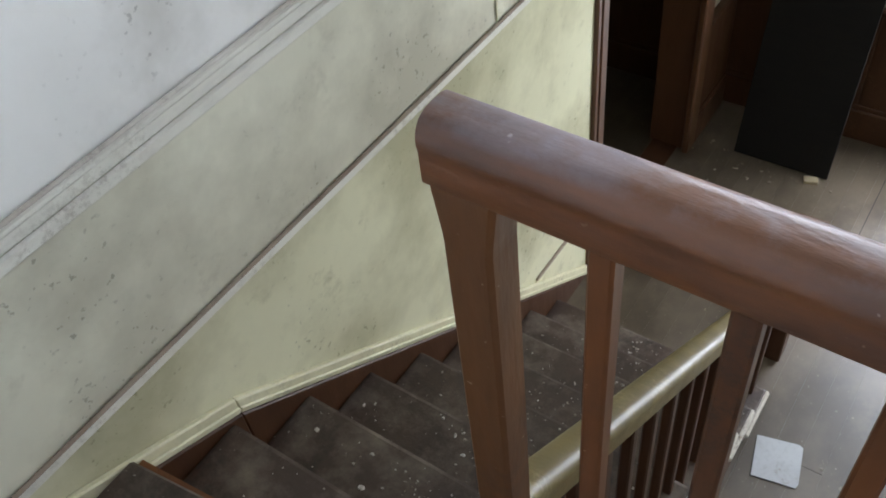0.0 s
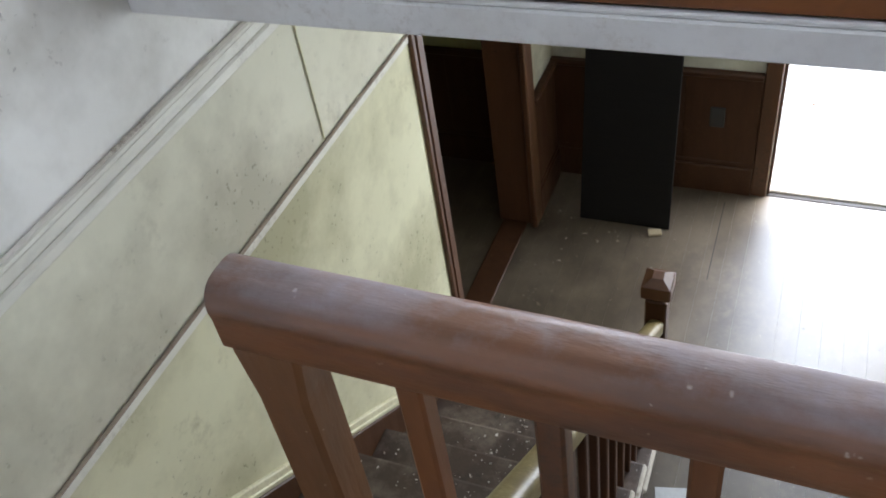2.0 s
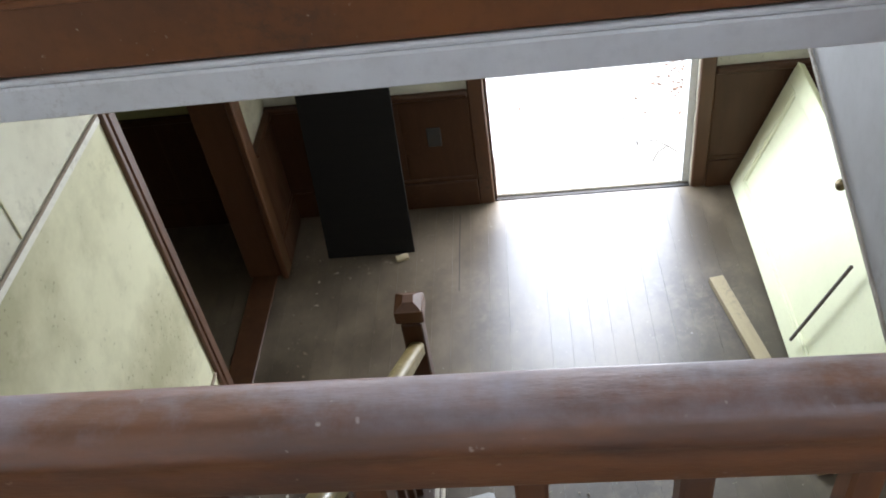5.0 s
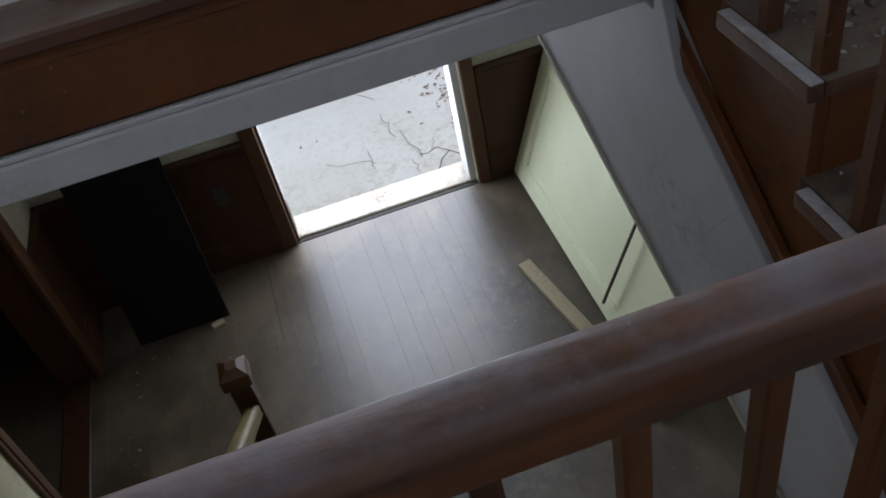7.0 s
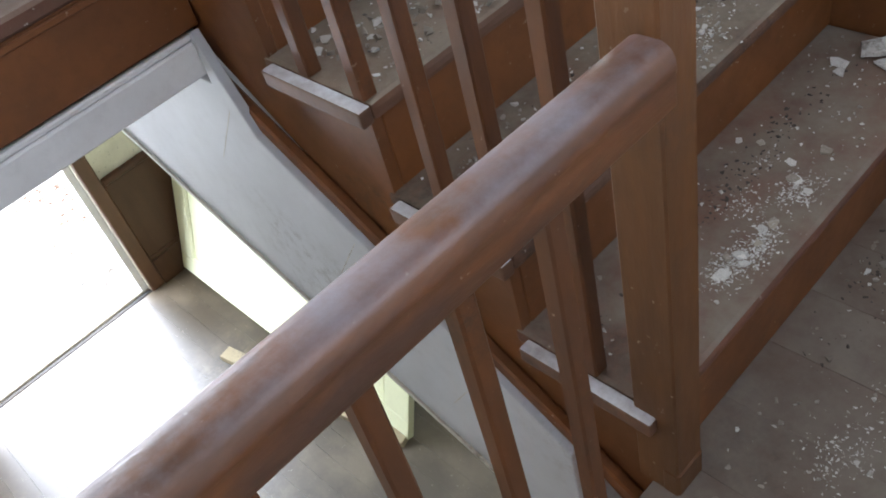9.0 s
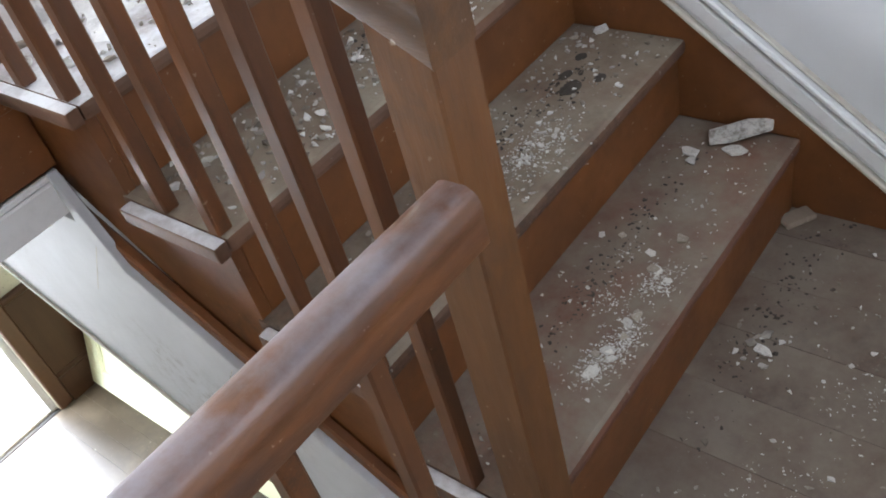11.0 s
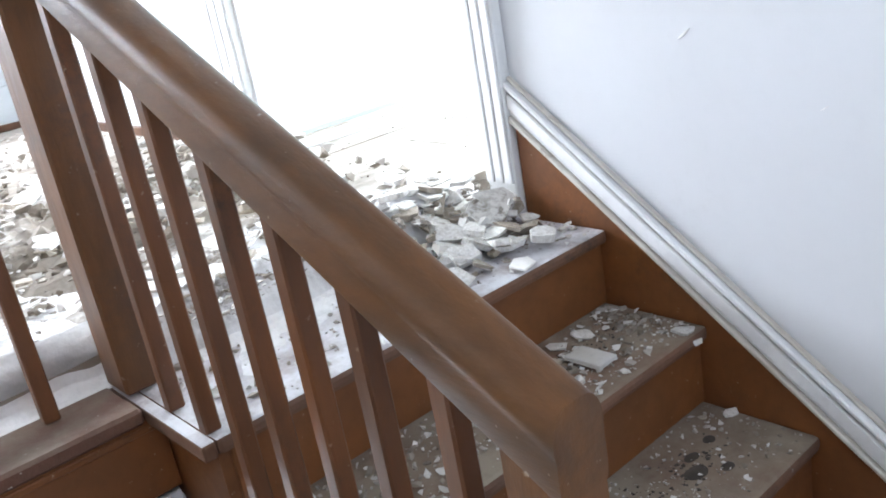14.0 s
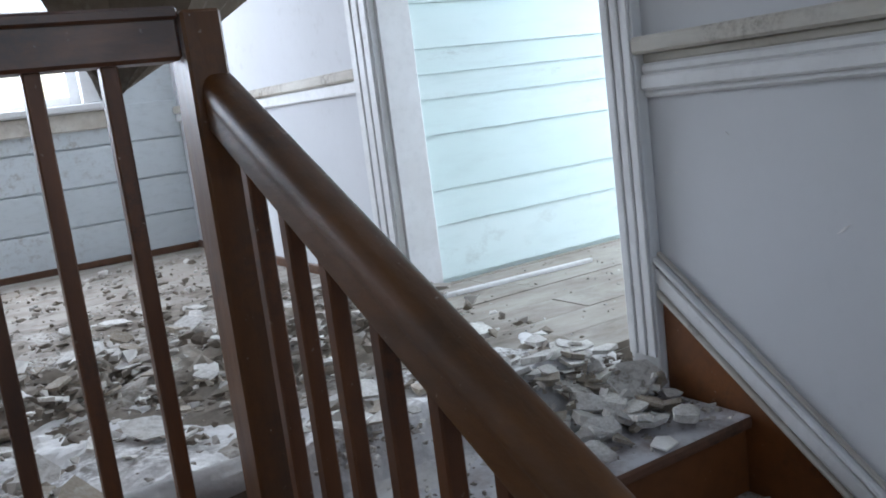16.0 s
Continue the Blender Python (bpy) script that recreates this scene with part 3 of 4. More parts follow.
box(0.0, 0.13, 0.93, 2.08, 2.75, 2.9, 0, bm)
solid("wall_right", bm, "white_wall", "white plaster stair wall with scratches", "wall", "structure")


def nose_line(y):
    return 0.18 + 0.777 * y


rsk = tagged(new("stair_skirting"), "brown skirt board with white moulded base on the stair wall", "skirting", "", "structure")
slope_board("skirt_board", -0.27, nose_line(-0.27) - 0.3, 0.925, nose_line(0.925) - 0.3, 0.345, -0.012, 0.0, "riser", rsk)
for lo, hi, d, m in ((0.044, 0.060, 0.028, "worn_trim"), (0.060, 0.074, 0.020, "white_paint"), (0.074, 0.112, 0.026, "white_paint"), (0.112, 0.122, 0.016, "worn_trim"), (0.122, 0.137, 0.030, "white_paint"), (0.137, 0.146, 0.016, "worn_trim")):
    slope_board("base_moulding", -0.27, nose_line(-0.27) + lo, 0.925, nose_line(0.925) + lo, hi - lo - 0.001, -d, 0.0, m, rsk, 0.003)
part("landing_base", box(-0.022, 0.0, -0.94, -0.27, 0.07, 0.13, 0.004), "white_paint", rsk)
part("landing_skirt", box(-0.012, 0.0, -0.94, -0.271, 0.0, 0.069, 0.002), "riser", rsk)
for z0, z1, d, m in ((1.385, 1.40, 0.016, "white_paint"), (1.40, 1.435, 0.024, "white_paint"), (1.435, 1.458, 0.018, "white_paint"), (1.458, 1.478, 0.008, "worn_trim"), (1.478, 1.515, 0.045, "worn_trim")):
    part("chair_rail", box(-d, 0.0, -0.94, 0.925, z0, z1, 0.006), m, rsk)

# ---- balustrade of the upper stair ----
ub = thing("upper_balustrade", "brown painted sloping handrail with square balusters and newels", "balustrade", (-0.935, 0.5, R))
UX = -0.938


def up_rail(y):
    return 1.012 + 0.535 * y


rounded(part("handrail", sweep(rail_profile(0.064, 0.090), (UX, -0.028, up_rail(-0.028)), (UX, 0.965, up_rail(0.965))), "rail_y", ub))
nw = prism([(-0.0275, 0.0), (-0.0275, up_rail(-0.0275) - 0.060), (0.042, up_rail(0.042) - 0.060), (0.042, 0.0)], "x", UX - 0.0300, UX + 0.0300, 0.003)
part("newel", nw, "rail_z", ub)
part("newel_foot", box(UX - 0.032, UX + 0.032, -0.030, 0.0, 0.0, 0.06, 0.005), "rail_z", ub)
for j, (y, z) in enumerate(NOSE):
    for yy in ((0.122,), (0.246, 0.364), (0.486, 0.612), (0.728, 0.852))[j]:
        part("baluster", stick(UX - 0.010, yy, z, up_rail(yy) - 0.075, 0.027, 0.003), "baluster", ub)
part("newel", box(-0.985, -0.918, 0.955, 1.045, 4 * R, 1.627, 0.005), "rail_z", ub)

gb = thing("gallery_balustrade", "dark brown flat-topped gallery railing with slim square balusters", "balustrade", (-2.0, 1.0, UP))
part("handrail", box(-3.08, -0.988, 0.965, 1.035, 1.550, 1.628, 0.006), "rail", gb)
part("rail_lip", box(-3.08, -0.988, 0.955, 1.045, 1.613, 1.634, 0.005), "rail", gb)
part("curb", box(-3.08, -0.988, 0.890, 1.034, 0.692, 0.722, 0.006), "tread_first", gb, "dusty flat curb")
for i in range(18):
    part("baluster", stick(-1.10 - 0.114 * i, 1.0, 0.7225, 1.552, 0.027, 0.003), "baluster", gb)

# ---- upper hall ----
upper_floor = solid("upper_floor", box(-3.08, 3.0, 1.09, 4.4, 0.52, UP - 0.02, 0), "dusty_floor", "dusty grey floorboards littered with plaster", "floor", "structure")
solid("upper_floor_edge", box(-3.08, -0.99, 0.92, 1.09, 0.56, 0.69, 0, box(-3.08, -0.9, 1.036, 1.089, 0.691, 0.714, 0)), "dusty_floor", "worn edge of the upper floor", "floor", "structure")
um = {}
y = 1.092
while y < 4.36:
    w = 0.165
    cuts = [-3.07, rng.uniform(-2.2, -1.4), rng.uniform(-0.6, 0.4), rng.uniform(1.2, 2.2), 3.0]
    for x0, x1 in zip(cuts, cuts[1:]):
        key = round(x1 - x0, 1)
        if key not in um:
            um[key] = mesh_of("plank", box(0, 1, 0.0002, w - 0.0004, -0.019, 0, 0.0008), "dusty_floor")
        piece("plank", um[key], upper_floor, Matrix.Translation((x0, y, UP + rng.uniform(-0.0015, 0.0015))) @ Matrix.Diagonal((x1 - x0 - 0.002, 1, 1, 1)))
    y += w
fa = tagged(new("gallery_fascia"), "brown fascia board over white moulded trim at the stairwell edge", "fascia", "", "structure")
part("fascia_board", box(-3.08, -0.958, 0.900, 0.919, 0.552, 0.6915, 0.003), "riser", fa)
part("fascia_bead", box(-3.08, -0.958, 0.894, 0.899, 0.674, 0.686, 0.002), "riser", fa)
part("white_trim", box(-3.08, -0.975, 0.883, 0.960, 0.476, 0.5405, 0.004), "white_paint", fa)
part("corner_board", box(-3.0799, -3.03, 0.884, 0.8995, 0.5565, 0.688, 0.004), "white_paint", fa)
part("trim_bead", box(-3.08, -0.985, 0.887, 0.8999, 0.541, 0.5515, 0.003), "white_paint", fa)

solid("wall_left_upper", box(-3.2, -3.08, 2.06, 4.5, 0.48, 2.7, 0), "white_wall", "white plaster wall of the upper hall", "wall", "structure")
bm = box(-3.2, -2.9, 4.38, 4.5, UP, 2.7, 0)
box(-2.9, -0.45, 4.38, 4.5, UP, 1.60, 0, bm)
box(-2.9, -0.45, 4.38, 4.5, 2.55, 2.7, 0, bm)
box(-0.45, 0.13, 4.38, 4.5, UP, 2.7, 0, bm)
window_wall = solid("wall_window", bm, "pale_board", "pale painted board wall with a window", "wall", "structure")
z, i = UP + 0.02, 0
bw = mesh_of("board", box(-3.07, 0.0, 4.362, 4.379, 0.002, 0.196, 0.004), "pale_board")
while z < 1.5:
    piece("board", bw, window_wall, Matrix.Translation((0, 0, z)))
    z += 0.2
win = tagged(new("window_1"), "white wooden sash window over the upper hall", "window", "", "structure")
part("window_sill", box(-2.98, -0.33, 4.30, 4.46, 1.60, 1.64, 0.008), "white_paint", win)
part("apron", box(-2.98, -0.33, 4.335, 4.362, 1.505, 1.598, 0.006), "worn_trim", win)
for xx in (-2.95, -0.42):
    part("casing", box(xx - 0.06, xx + 0.06, 4.335, 4.379, 1.64, 2.66, 0.006), "white_paint", win)
for xx in (-2.87, -1.68, -0.5):
    part("stile", box(xx - 0.028, xx + 0.028, 4.41, 4.45, 1.64, 2.55, 0.004), "white_paint", win)
for zz in (1.665, 2.1, 2.52):
    part("rail", box(-2.9, -0.45, 4.412, 4.448, zz - 0.022, zz + 0.022, 0.004), "white_paint", win)
solid("ceiling_upper", box(-3.2, 3.1, -1.1, 4.5, 2.7, 2.8, 0), "white_wall", "white plaster ceiling over the stairwell", "ceiling", "structure")

# doorway from the upper hall into the mint room
d3 = tagged(new("door_frame_3"), "fluted white casing of the upper doorway", "door frame", "", "structure")


def fluted(y0, y1, xf):
    part("casing", box(xf, 0.0, y0, y1, UP - 0.05 if y0 > 1.5 else 4 * R, 2.7, 0.003), "white_paint", d3)
    n = 3
    for k in range(n):
        c = y0 + (y1 - y0) * (k + 0.5) / n
        part("flute", box(xf - 0.008, xf - 0.0005, c - (y1 - y0) / n * 0.36, c + (y1 - y0) / n * 0.36, UP, 2.69, 0.006, seg=2), "white_paint", d3)


fluted(0.925, 1.015, -0.032)
fluted(2.07, 2.22, -0.028)
part("jamb", box(-0.002, 0.12, 0.932, 0.955, UP, 2.7, 0.002), "white_paint", d3)
part("jamb", box(-0.002, 0.12, 2.056, 2.079, UP, 2.7, 0.002), "white_paint", d3)
far = tagged(new("wall_dado"), "white dado rail and baseboard on the upper hall wall", "moulding", "", "structure")
part("chair_rail", box(-0.03, 0.0, 2.22, 4.36, 1.535, 1.575, 0.008), "worn_trim", far)
part("chair_rail", box(-0.018, 0.0, 2.22, 4.36, 1.49, 1.5345, 0.005), "white_paint", far)
part("baseboard", box(-0.016, 0.0, 2.22, 4.36, UP, UP + 0.04, 0.004), "casing_wood", far)
part("baseboard", box(-3.07, -0.0165, 4.345, 4.361, UP, UP + 0.035, 0.004), "casing_wood", far)

mint = solid("wall_mint", box(0.111, 3.1, 2.111, 2.25, UP, 2.7, 0), "mint", "mint green painted board wall of the room", "wall", "structure")
z = UP + 0.02
lap = prism([(2.110, 0.0), (2.094, 0.0), (2.102, 0.104), (2.110, 0.104)], "x", 0.0, 1.0)
mm = mesh_of("board", lap, "mint")
while z < 2.69:
    h = rng.choice((0.085, 0.1, 0.12, 0.15)) if z > 1.25 else rng.choice((0.12, 0.16, 0.19))
    piece("board", mm, mint, Matrix.Translation((0.122, 0, z)) @ Matrix.Diagonal((2.9, 1, h / 0.105, 1)))
    z += h
bm = box(2.95, 3.1, -1.0, 0.4, UP, 2.7, 0)
box(2.95, 3.1, 0.4, 2.13, UP, 1.2, 0, bm)
box(2.95, 3.1, 2.0, 2.13, 1.2, 2.7, 0, bm)
solid("wall_room_far", bm, "white_wall", "white wall of the mint room with an opening", "wall", "structure")
solid("wall_room_back", box(0.13, 3.1, 0.80, 0.93, UP - 0.1, 2.7, 0), "white_wall", "white back wall of the mint room", "wall", "structure")

# ---- outside ----
solid("ground", box(-60, 60, 3.80, 90, -2.6, -2.12, 0), "ground", "pale bare ground outside the front door", "ground", "structure")

# ---- loose things in the hall ----


def loose_door():
    """A door lying on its long edge, leaning back; built flat (length x, width y) and then turned."""
    d = thing("loose_door", "pale yellow-green panelled door lying on its side against the stair", "door")
    L, W, T = 1.88, 0.785, 0.036
    part("panel", box(0.10, L - 0.10, 0.09, W - 0.09, 0.008, T - 0.012, 0.002), "door", d)
    part("stile", box(0, L, 0, 0.10, 0, T, 0.003), "door", d)
    part("stile", box(0, L, W - 0.10, W, 0, T, 0.003), "door", d)
    for x0, x1 in ((0, 0.12), (L - 0.16, L)):
        part("rail", box(x0, x1, 0.1005, W - 0.1005, 0, T - 0.0005, 0.003), "door", d)
    for x0, x1 in ((0.12, L - 0.16),):
        for y0, y1 in ((0.1005, 0.118), (W - 0.118, W - 0.1005)):
            part("panel_moulding", box(x0, x1, y0, y1, T - 0.016, T - 0.003, 0.004), "door", d)
        for xa in (x0 + 0.0005, x1 - 0.018):
            part("panel_moulding", box(xa, xa + 0.0175, 0.1185, W - 0.1185, T - 0.016, T - 0.003, 0.004), "door", d)
    b = bmesh.new()
    bmesh.ops.create_uvsphere(b, u_segments=20, v_segments=12, radius=0.027, matrix=Matrix.Translation((0.93, W - 0.055, T + 0.042)) @ Matrix.Diagonal((1, 1, 0.8, 1)))
    bmesh.ops.create_cone(b, cap_ends=True, segments=16, radius1=0.028, radius2=0.012, depth=0.03, matrix=Matrix.Translation((0.93, W - 0.055, T + 0.012)))
    part("knob", b, "metal", d, "round tarnished door knob")
    ex = Vector((-0.015, -1.92, 0)).normalized()
    ey = Vector((0.26, -0.012, 0.74)).normalized()
    ez = ex.cross(ey).normalized()
    ey = ez.cross(ex)
    if ez.x > 0:
        ez = -ez
    m = Matrix((ex, ey, ez)).transposed().to_4x4()
    d.matrix_basis = Matrix.Translation((-0.515, 3.535, HALL + 0.012)) @ m
    return d


def flat_thing(name, bm, material, m, label, category, group=""):
    ob = solid(name, bm, material, label, category, "", group)
    ob.matrix_basis = m
    return ob


dd = loose_door()
flat_thing("wooden_plank", box(-0.036, 0.036, -1.15, 0, 0, 0.036, 0.003), "pine", pose(-0.773, 2.795, HALL + 0.001, 0, 0, 10.6), "weathered plank lying on the hall floor", "plank")
flat_thing("wooden_stick", box(-0.0065, 0.0065, -0.0065, 0.0065, 0, 0.505, 0.002), "twig", look((-0.56, 2.28, -1.86), (-0.385, 2.243, -1.36)) @ pose(0, 0, 0, 180, 0, 0), "thin dark stick leaning on the loose door", "stick")
bb = prism([(-0.24, 0), (0.24, 0), (0.235, 1.86), (-0.235, 1.85)], "y", -0.009, 0.009, 0.002)
flat_thing("black_board", bb, "black", pose(-2.55, 3.175, HALL + 0.003, -11.0, 0, 0.5), "tall black board leaning on the dark wainscot", "board")
flat_thing("metal_plate", prism([(-0.085, -0.095), (0.08, -0.1), (0.09, -0.08), (0.088, 0.085), (0.07, 0.095), (-0.088, 0.09)], "z", 0, 0.004, 0.001), "steel", pose(-1.972, 1.545, HALL + 0.0015, 0, 0, 12), "grey sheet metal floor plate on the boards", "plate")
flat_thing("wall_outlet", box(-0.038, 0.038, -0.012, 0, -0.06, 0.06, 0.004), "iron", pose(-2.152, 3.5515, -1.49), "black electric outlet on the wainscot", "outlet")

# ---- rubble ----


def chunk_mesh(name, size, flat, seed, material="plaster"):
    """An angular broken piece: a rough polygon slab with uneven faces."""
    r = random.Random(seed)
    n = r.randint(5, 8)
    b = bmesh.new()
    top = []
    for i in range(n):
        a = 2 * math.pi * (i + r.uniform(-0.35, 0.35)) / n
        d = size * r.uniform(0.55, 1.0)
        top.append((d * math.cos(a), d * math.sin(a) * r.uniform(0.6, 1.0)))
    for p in top:
        b.verts.new((p[0], p[1], size * flat * r.uniform(0.75, 1.2)))
        b.verts.new((p[0] * r.uniform(0.8, 1.1), p[1] * r.uniform(0.8, 1.1), r.uniform(0, 0.15) * size * flat))
    bmesh.ops.convex_hull(b, input=b.verts[:])
    loose = [v for v in b.verts if not v.link_faces]
    bmesh.ops.delete(b, geom=loose, context="VERTS")
    return mesh_of(name, b, material)


CH = [chunk_mesh("plaster_chunk", 1.0, random.Random(k).uniform(0.10, 0.30), 40 + k, "old_plaster" if k % 3 == 2 else "plaster") for k in range(14)]


def chunk(x, y, z, size, tilt, turn, k, label="angular piece of fallen white plaster on the floor", group="plaster pieces", thick=1.0):
    ob = tagged(new("plaster_chunk", CH[k % len(CH)]), label, "plaster", group)
    ob.matrix_basis = pose(x, y, z, tilt, tilt * 0.6, turn) @ Matrix.Diagonal((size, size, size * thick, 1))
    return ob


def rubble(name, label, pieces, material, seed):
    """Many small pieces in one mesh; each is (x, y, z, size)."""
    r = np.random.default_rng(seed)
    bases = []
    for k in range(8):
        b = bmesh.new()
        for v in r.normal(size=(9, 3)):
            v = v / np.linalg.norm(v) * r.uniform(0.6, 1.0)
            b.verts.new((v[0], v[1], v[2] * 0.55))
        bmesh.ops.convex_hull(b, input=b.verts[:])
        bmesh.ops.triangulate(b, faces=b.faces[:])
        bmesh.ops.delete(b, geom=[v for v in b.verts if not v.link_faces], context="VERTS")
        b.verts.index_update()
        bases.append((np.array([v.co[:] for v in b.verts]), [[v.index for v in f.verts] for f in b.faces]))
        b.free()
    verts, faces = [], []
    for x, y, z, s in pieces:
        v, f = bases[r.integers(8)]
        a = r.uniform(0, 6.28)
        c, sn = math.cos(a), math.sin(a)
        w = v * s * r.uniform(0.6, 1.3, 3)
        w = np.stack([w[:, 0] * c - w[:, 1] * sn, w[:, 0] * sn + w[:, 1] * c, w[:, 2]], 1) + (x, y, z + 0.25 * s)
        o = len(verts)
        verts.extend(map(tuple, w))
        faces.extend([[o + i for i in t] for t in f])
    me = bpy.data.meshes.new(name)
    me.from_pydata(verts, [], faces)
    me.materials.append(M[material])
    return tagged(new(name, me), label, "rubble", "", "stuff")


def drift(name, label, x0, x1, y0, y1, height, material, seed, step=0.02):
    """A low uneven heap of dust and fragments over a patch of floor."""
    b = bmesh.new()
    nx, ny = max(2, round((x1 - x0) / step)), max(2, round((y1 - y0) / step))
    grid = []
    for i in range(nx + 1):
        row = []
        for j in range(ny + 1):
            u, v = i / nx, j / ny
            x, y = x0 + (x1 - x0) * u, y0 + (y1 - y0) * v
            row.append(b.verts.new((x, y, height(x, y, u, v, noise.fractal(Vector((x * 5 + seed, y * 5, seed)), 0.8, 2.0, 5)))))
        grid.append(row)
    for i in range(nx):
        for j in range(ny):
            b.faces.new((grid[i][j], grid[i + 1][j], grid[i + 1][j + 1], grid[i][j + 1]))
    return solid(name, b, material, label, "rubble", "stuff")


rr = random.Random(11)


def clear(x, y):
    return abs(x + 0.95) > 0.06 or y > 1.08


# heap over the low step and the top tread
drift("plaster_dust_heap", "white plaster dust drifted over the top step", -0.89, -0.035, 0.74, 1.42,
      lambda x, y, u, v, n: (0.7145 if y < 1.0 else 0.7145 + 0.083 * min(1, (y - 1.0) / 0.07)) + (0.010 if y < 1.0 else 0.018) * (0.5 + n) * min(1, 8 * u, 8 * (1 - u), 5 * v, 6 * (1 - v)) - 0.004 + (0.018 * math.exp(-((y - 1.07) / 0.08) ** 2) + 0.004 * math.exp(-((x + 0.2) / 0.2) ** 2 - ((y - 0.95) / 0.14) ** 2)) * min(1, 10 * u, 10 * (1 - u)), "dust", 3)
drift("plaster_dust_heap", "dark grey heap of fallen plaster and lath on the upper floor", -2.6, -0.05, 1.12, 3.2,
      lambda x, y, u, v, n: UP - 0.012 + 0.016 * (n + 0.3) + (0.07 * math.exp(-((y - 2.1 - 0.25 * math.sin(2.3 * x)) / 0.28) ** 2) * (0.45 + 0.8 * max(-0.4, n)) + 0.012) * min(1, 6 * u, 6 * (1 - u), 6 * v, 6 * (1 - v)), "rubble", 9, 0.025)
drift("plaster_dust_heap", "white plaster dust trodden along the gallery edge", -3.05, -0.9, 1.036, 1.85,
      lambda x, y, u, v, n: 0.715 + (UP - 0.716) * min(1, max(0, (y - 1.075) / 0.05)) + 0.024 * (0.6 + n) * min(1, 12 * u, 12 * (1 - u), 12 * v, 3 * (1 - v)), "dust", 21, 0.022)
for i in range(22):
    chunk(rr.uniform(-2.4, -1.0), rr.uniform(1.045, 1.09), 0.722, rr.uniform(0.008, 0.022), rr.uniform(-20, 20), rr.uniform(0, 360), i)

up_small = []
for _ in range(9500):
    x, y = rr.uniform(-2.8, -0.04), 1.16 + 2.8 * rr.random() ** 1.5
    near = math.exp(-((y - 2.05 - 0.25 * math.sin(2.3 * x)) / 0.35) ** 2)
    if rr.random() < (0.12 if y < 1.75 else 0.3) + 0.7 * near:
        up_small.append((x, y, UP + 0.012 + 0.05 * near * rr.random(), rr.choice((0.004, 0.006, 0.008, 0.011, 0.015, 0.024)) * (1 + near)))
for _ in range(260):
    up_small.append((rr.uniform(0.05, 2.2), rr.uniform(1.0, 2.05), UP, rr.choice((0.004, 0.006, 0.009))))
for i in range(150):
    x, y = rr.uniform(-2.3, -0.1), 1.15 + 1.75 * rr.random()
    near = math.exp(-((y - 2.05 - 0.25 * math.sin(2.3 * x)) / 0.4) ** 2)
    chunk(x, y, UP + 0.01 + 0.055 * near, rr.choice((0.018, 0.025, 0.032, 0.045, 0.07)) * (1 + 0.35 * near), rr.uniform(-26, 26), rr.uniform(0, 360), i)
for i in range(34):
    chunk(rr.uniform(-0.86, -0.1), rr.gauss(1.10, 0.05), UP + 0.015, rr.uniform(0.015, 0.05), rr.uniform(-28, 28), rr.uniform(0, 360), i)
for _ in range(420):
    up_small.append((rr.uniform(-0.88, -0.06), rr.gauss(1.06, 0.06), UP - 0.01, rr.choice((0.004, 0.006, 0.01, 0.015))))
rubble("small_rubble", "loose crumbs of plaster and mortar on the upper floor", up_small, "rubble", 5)
pale = [(x, y, z + 0.006, s * rr.uniform(0.6, 1.2)) for x, y, z, s in up_small if rr.random() < 0.6]
rubble("pale_rubble", "white plaster crumbs on the upper floor", [(x + rr.uniform(-0.04, 0.04), y + rr.uniform(-0.04, 0.04), z, s) for x, y, z, s in pale], "crumb", 6)
# the pile beside the door casing
for i in range(95):
    x, y = rr.gauss(-0.21, 0.12), rr.gauss(0.93, 0.10)
    if -0.52 < x < -0.05 and 0.74 < y < 1.2:
        h = 0.05 * math.exp(-((x + 0.2) / 0.14) ** 2 - ((y - 0.97) / 0.1) ** 2)
        chunk(x, y, 4 * R + 0.012 + h * rr.uniform(0.5, 1) + max(0, min(0.08, y - 1.0)), rr.choice((0.014, 0.02, 0.028, 0.036, 0.05)), rr.uniform(-35, 35), rr.uniform(0, 360), i + 3, "angular piece of fallen plaster on the top stair", thick=1.5)
step_small, step_pale = [], []
for j, (y, z) in enumerate(NOSE):
    depth = 0.22 if j < 3 else 0.36
    for _ in range((170, 340, 900, 640)[j]):
        x = -0.03 - (0.9 * rr.random() ** 1.3 if j else 0.9 * rr.random())
        yy = y + 0.02 + depth * rr.random()
        if abs(x - UX) < 0.02:
            continue
        s = rr.choice((0.0022, 0.003, 0.004, 0.006, 0.009 if j else 0.004, 0.014 if j > 1 else 0.005))
        (step_pale if rr.random() < 0.55 else step_small).append((x, yy, z, s))
for _ in range(1300):
    x, y = rr.uniform(-2.0, -0.03), rr.uniform(-0.9, -0.02)
    if abs(y - RY) > 0.03 or x > -0.9:
        (step_pale if rr.random() < 0.4 else step_small).append((x, y, 0.0, rr.choice((0.002, 0.003, 0.004, 0.006, 0.008))))
for _ in range(22):
    step_pale.append((rr.gauss(-0.40, 0.028), rr.gauss(-0.085, 0.022), 0.0, rr.choice((0.004, 0.006, 0.009, 0.014))))
for _ in range(120):
    step_pale.append((rr.gauss(-0.43, 0.05), rr.gauss(0.32, 0.04), 2 * R, rr.choice((0.003, 0.004, 0.006, 0.009))))
rubble("stair_grit", "grey grit and crumbs on the stair and landing", step_small, "rubble", 15)
rubble("stair_crumbs", "white plaster crumbs on the stair and landing", step_pale, "crumb", 16)
low_small = []
for j, (y, z) in enumerate(LOW):
    for _ in range(60):
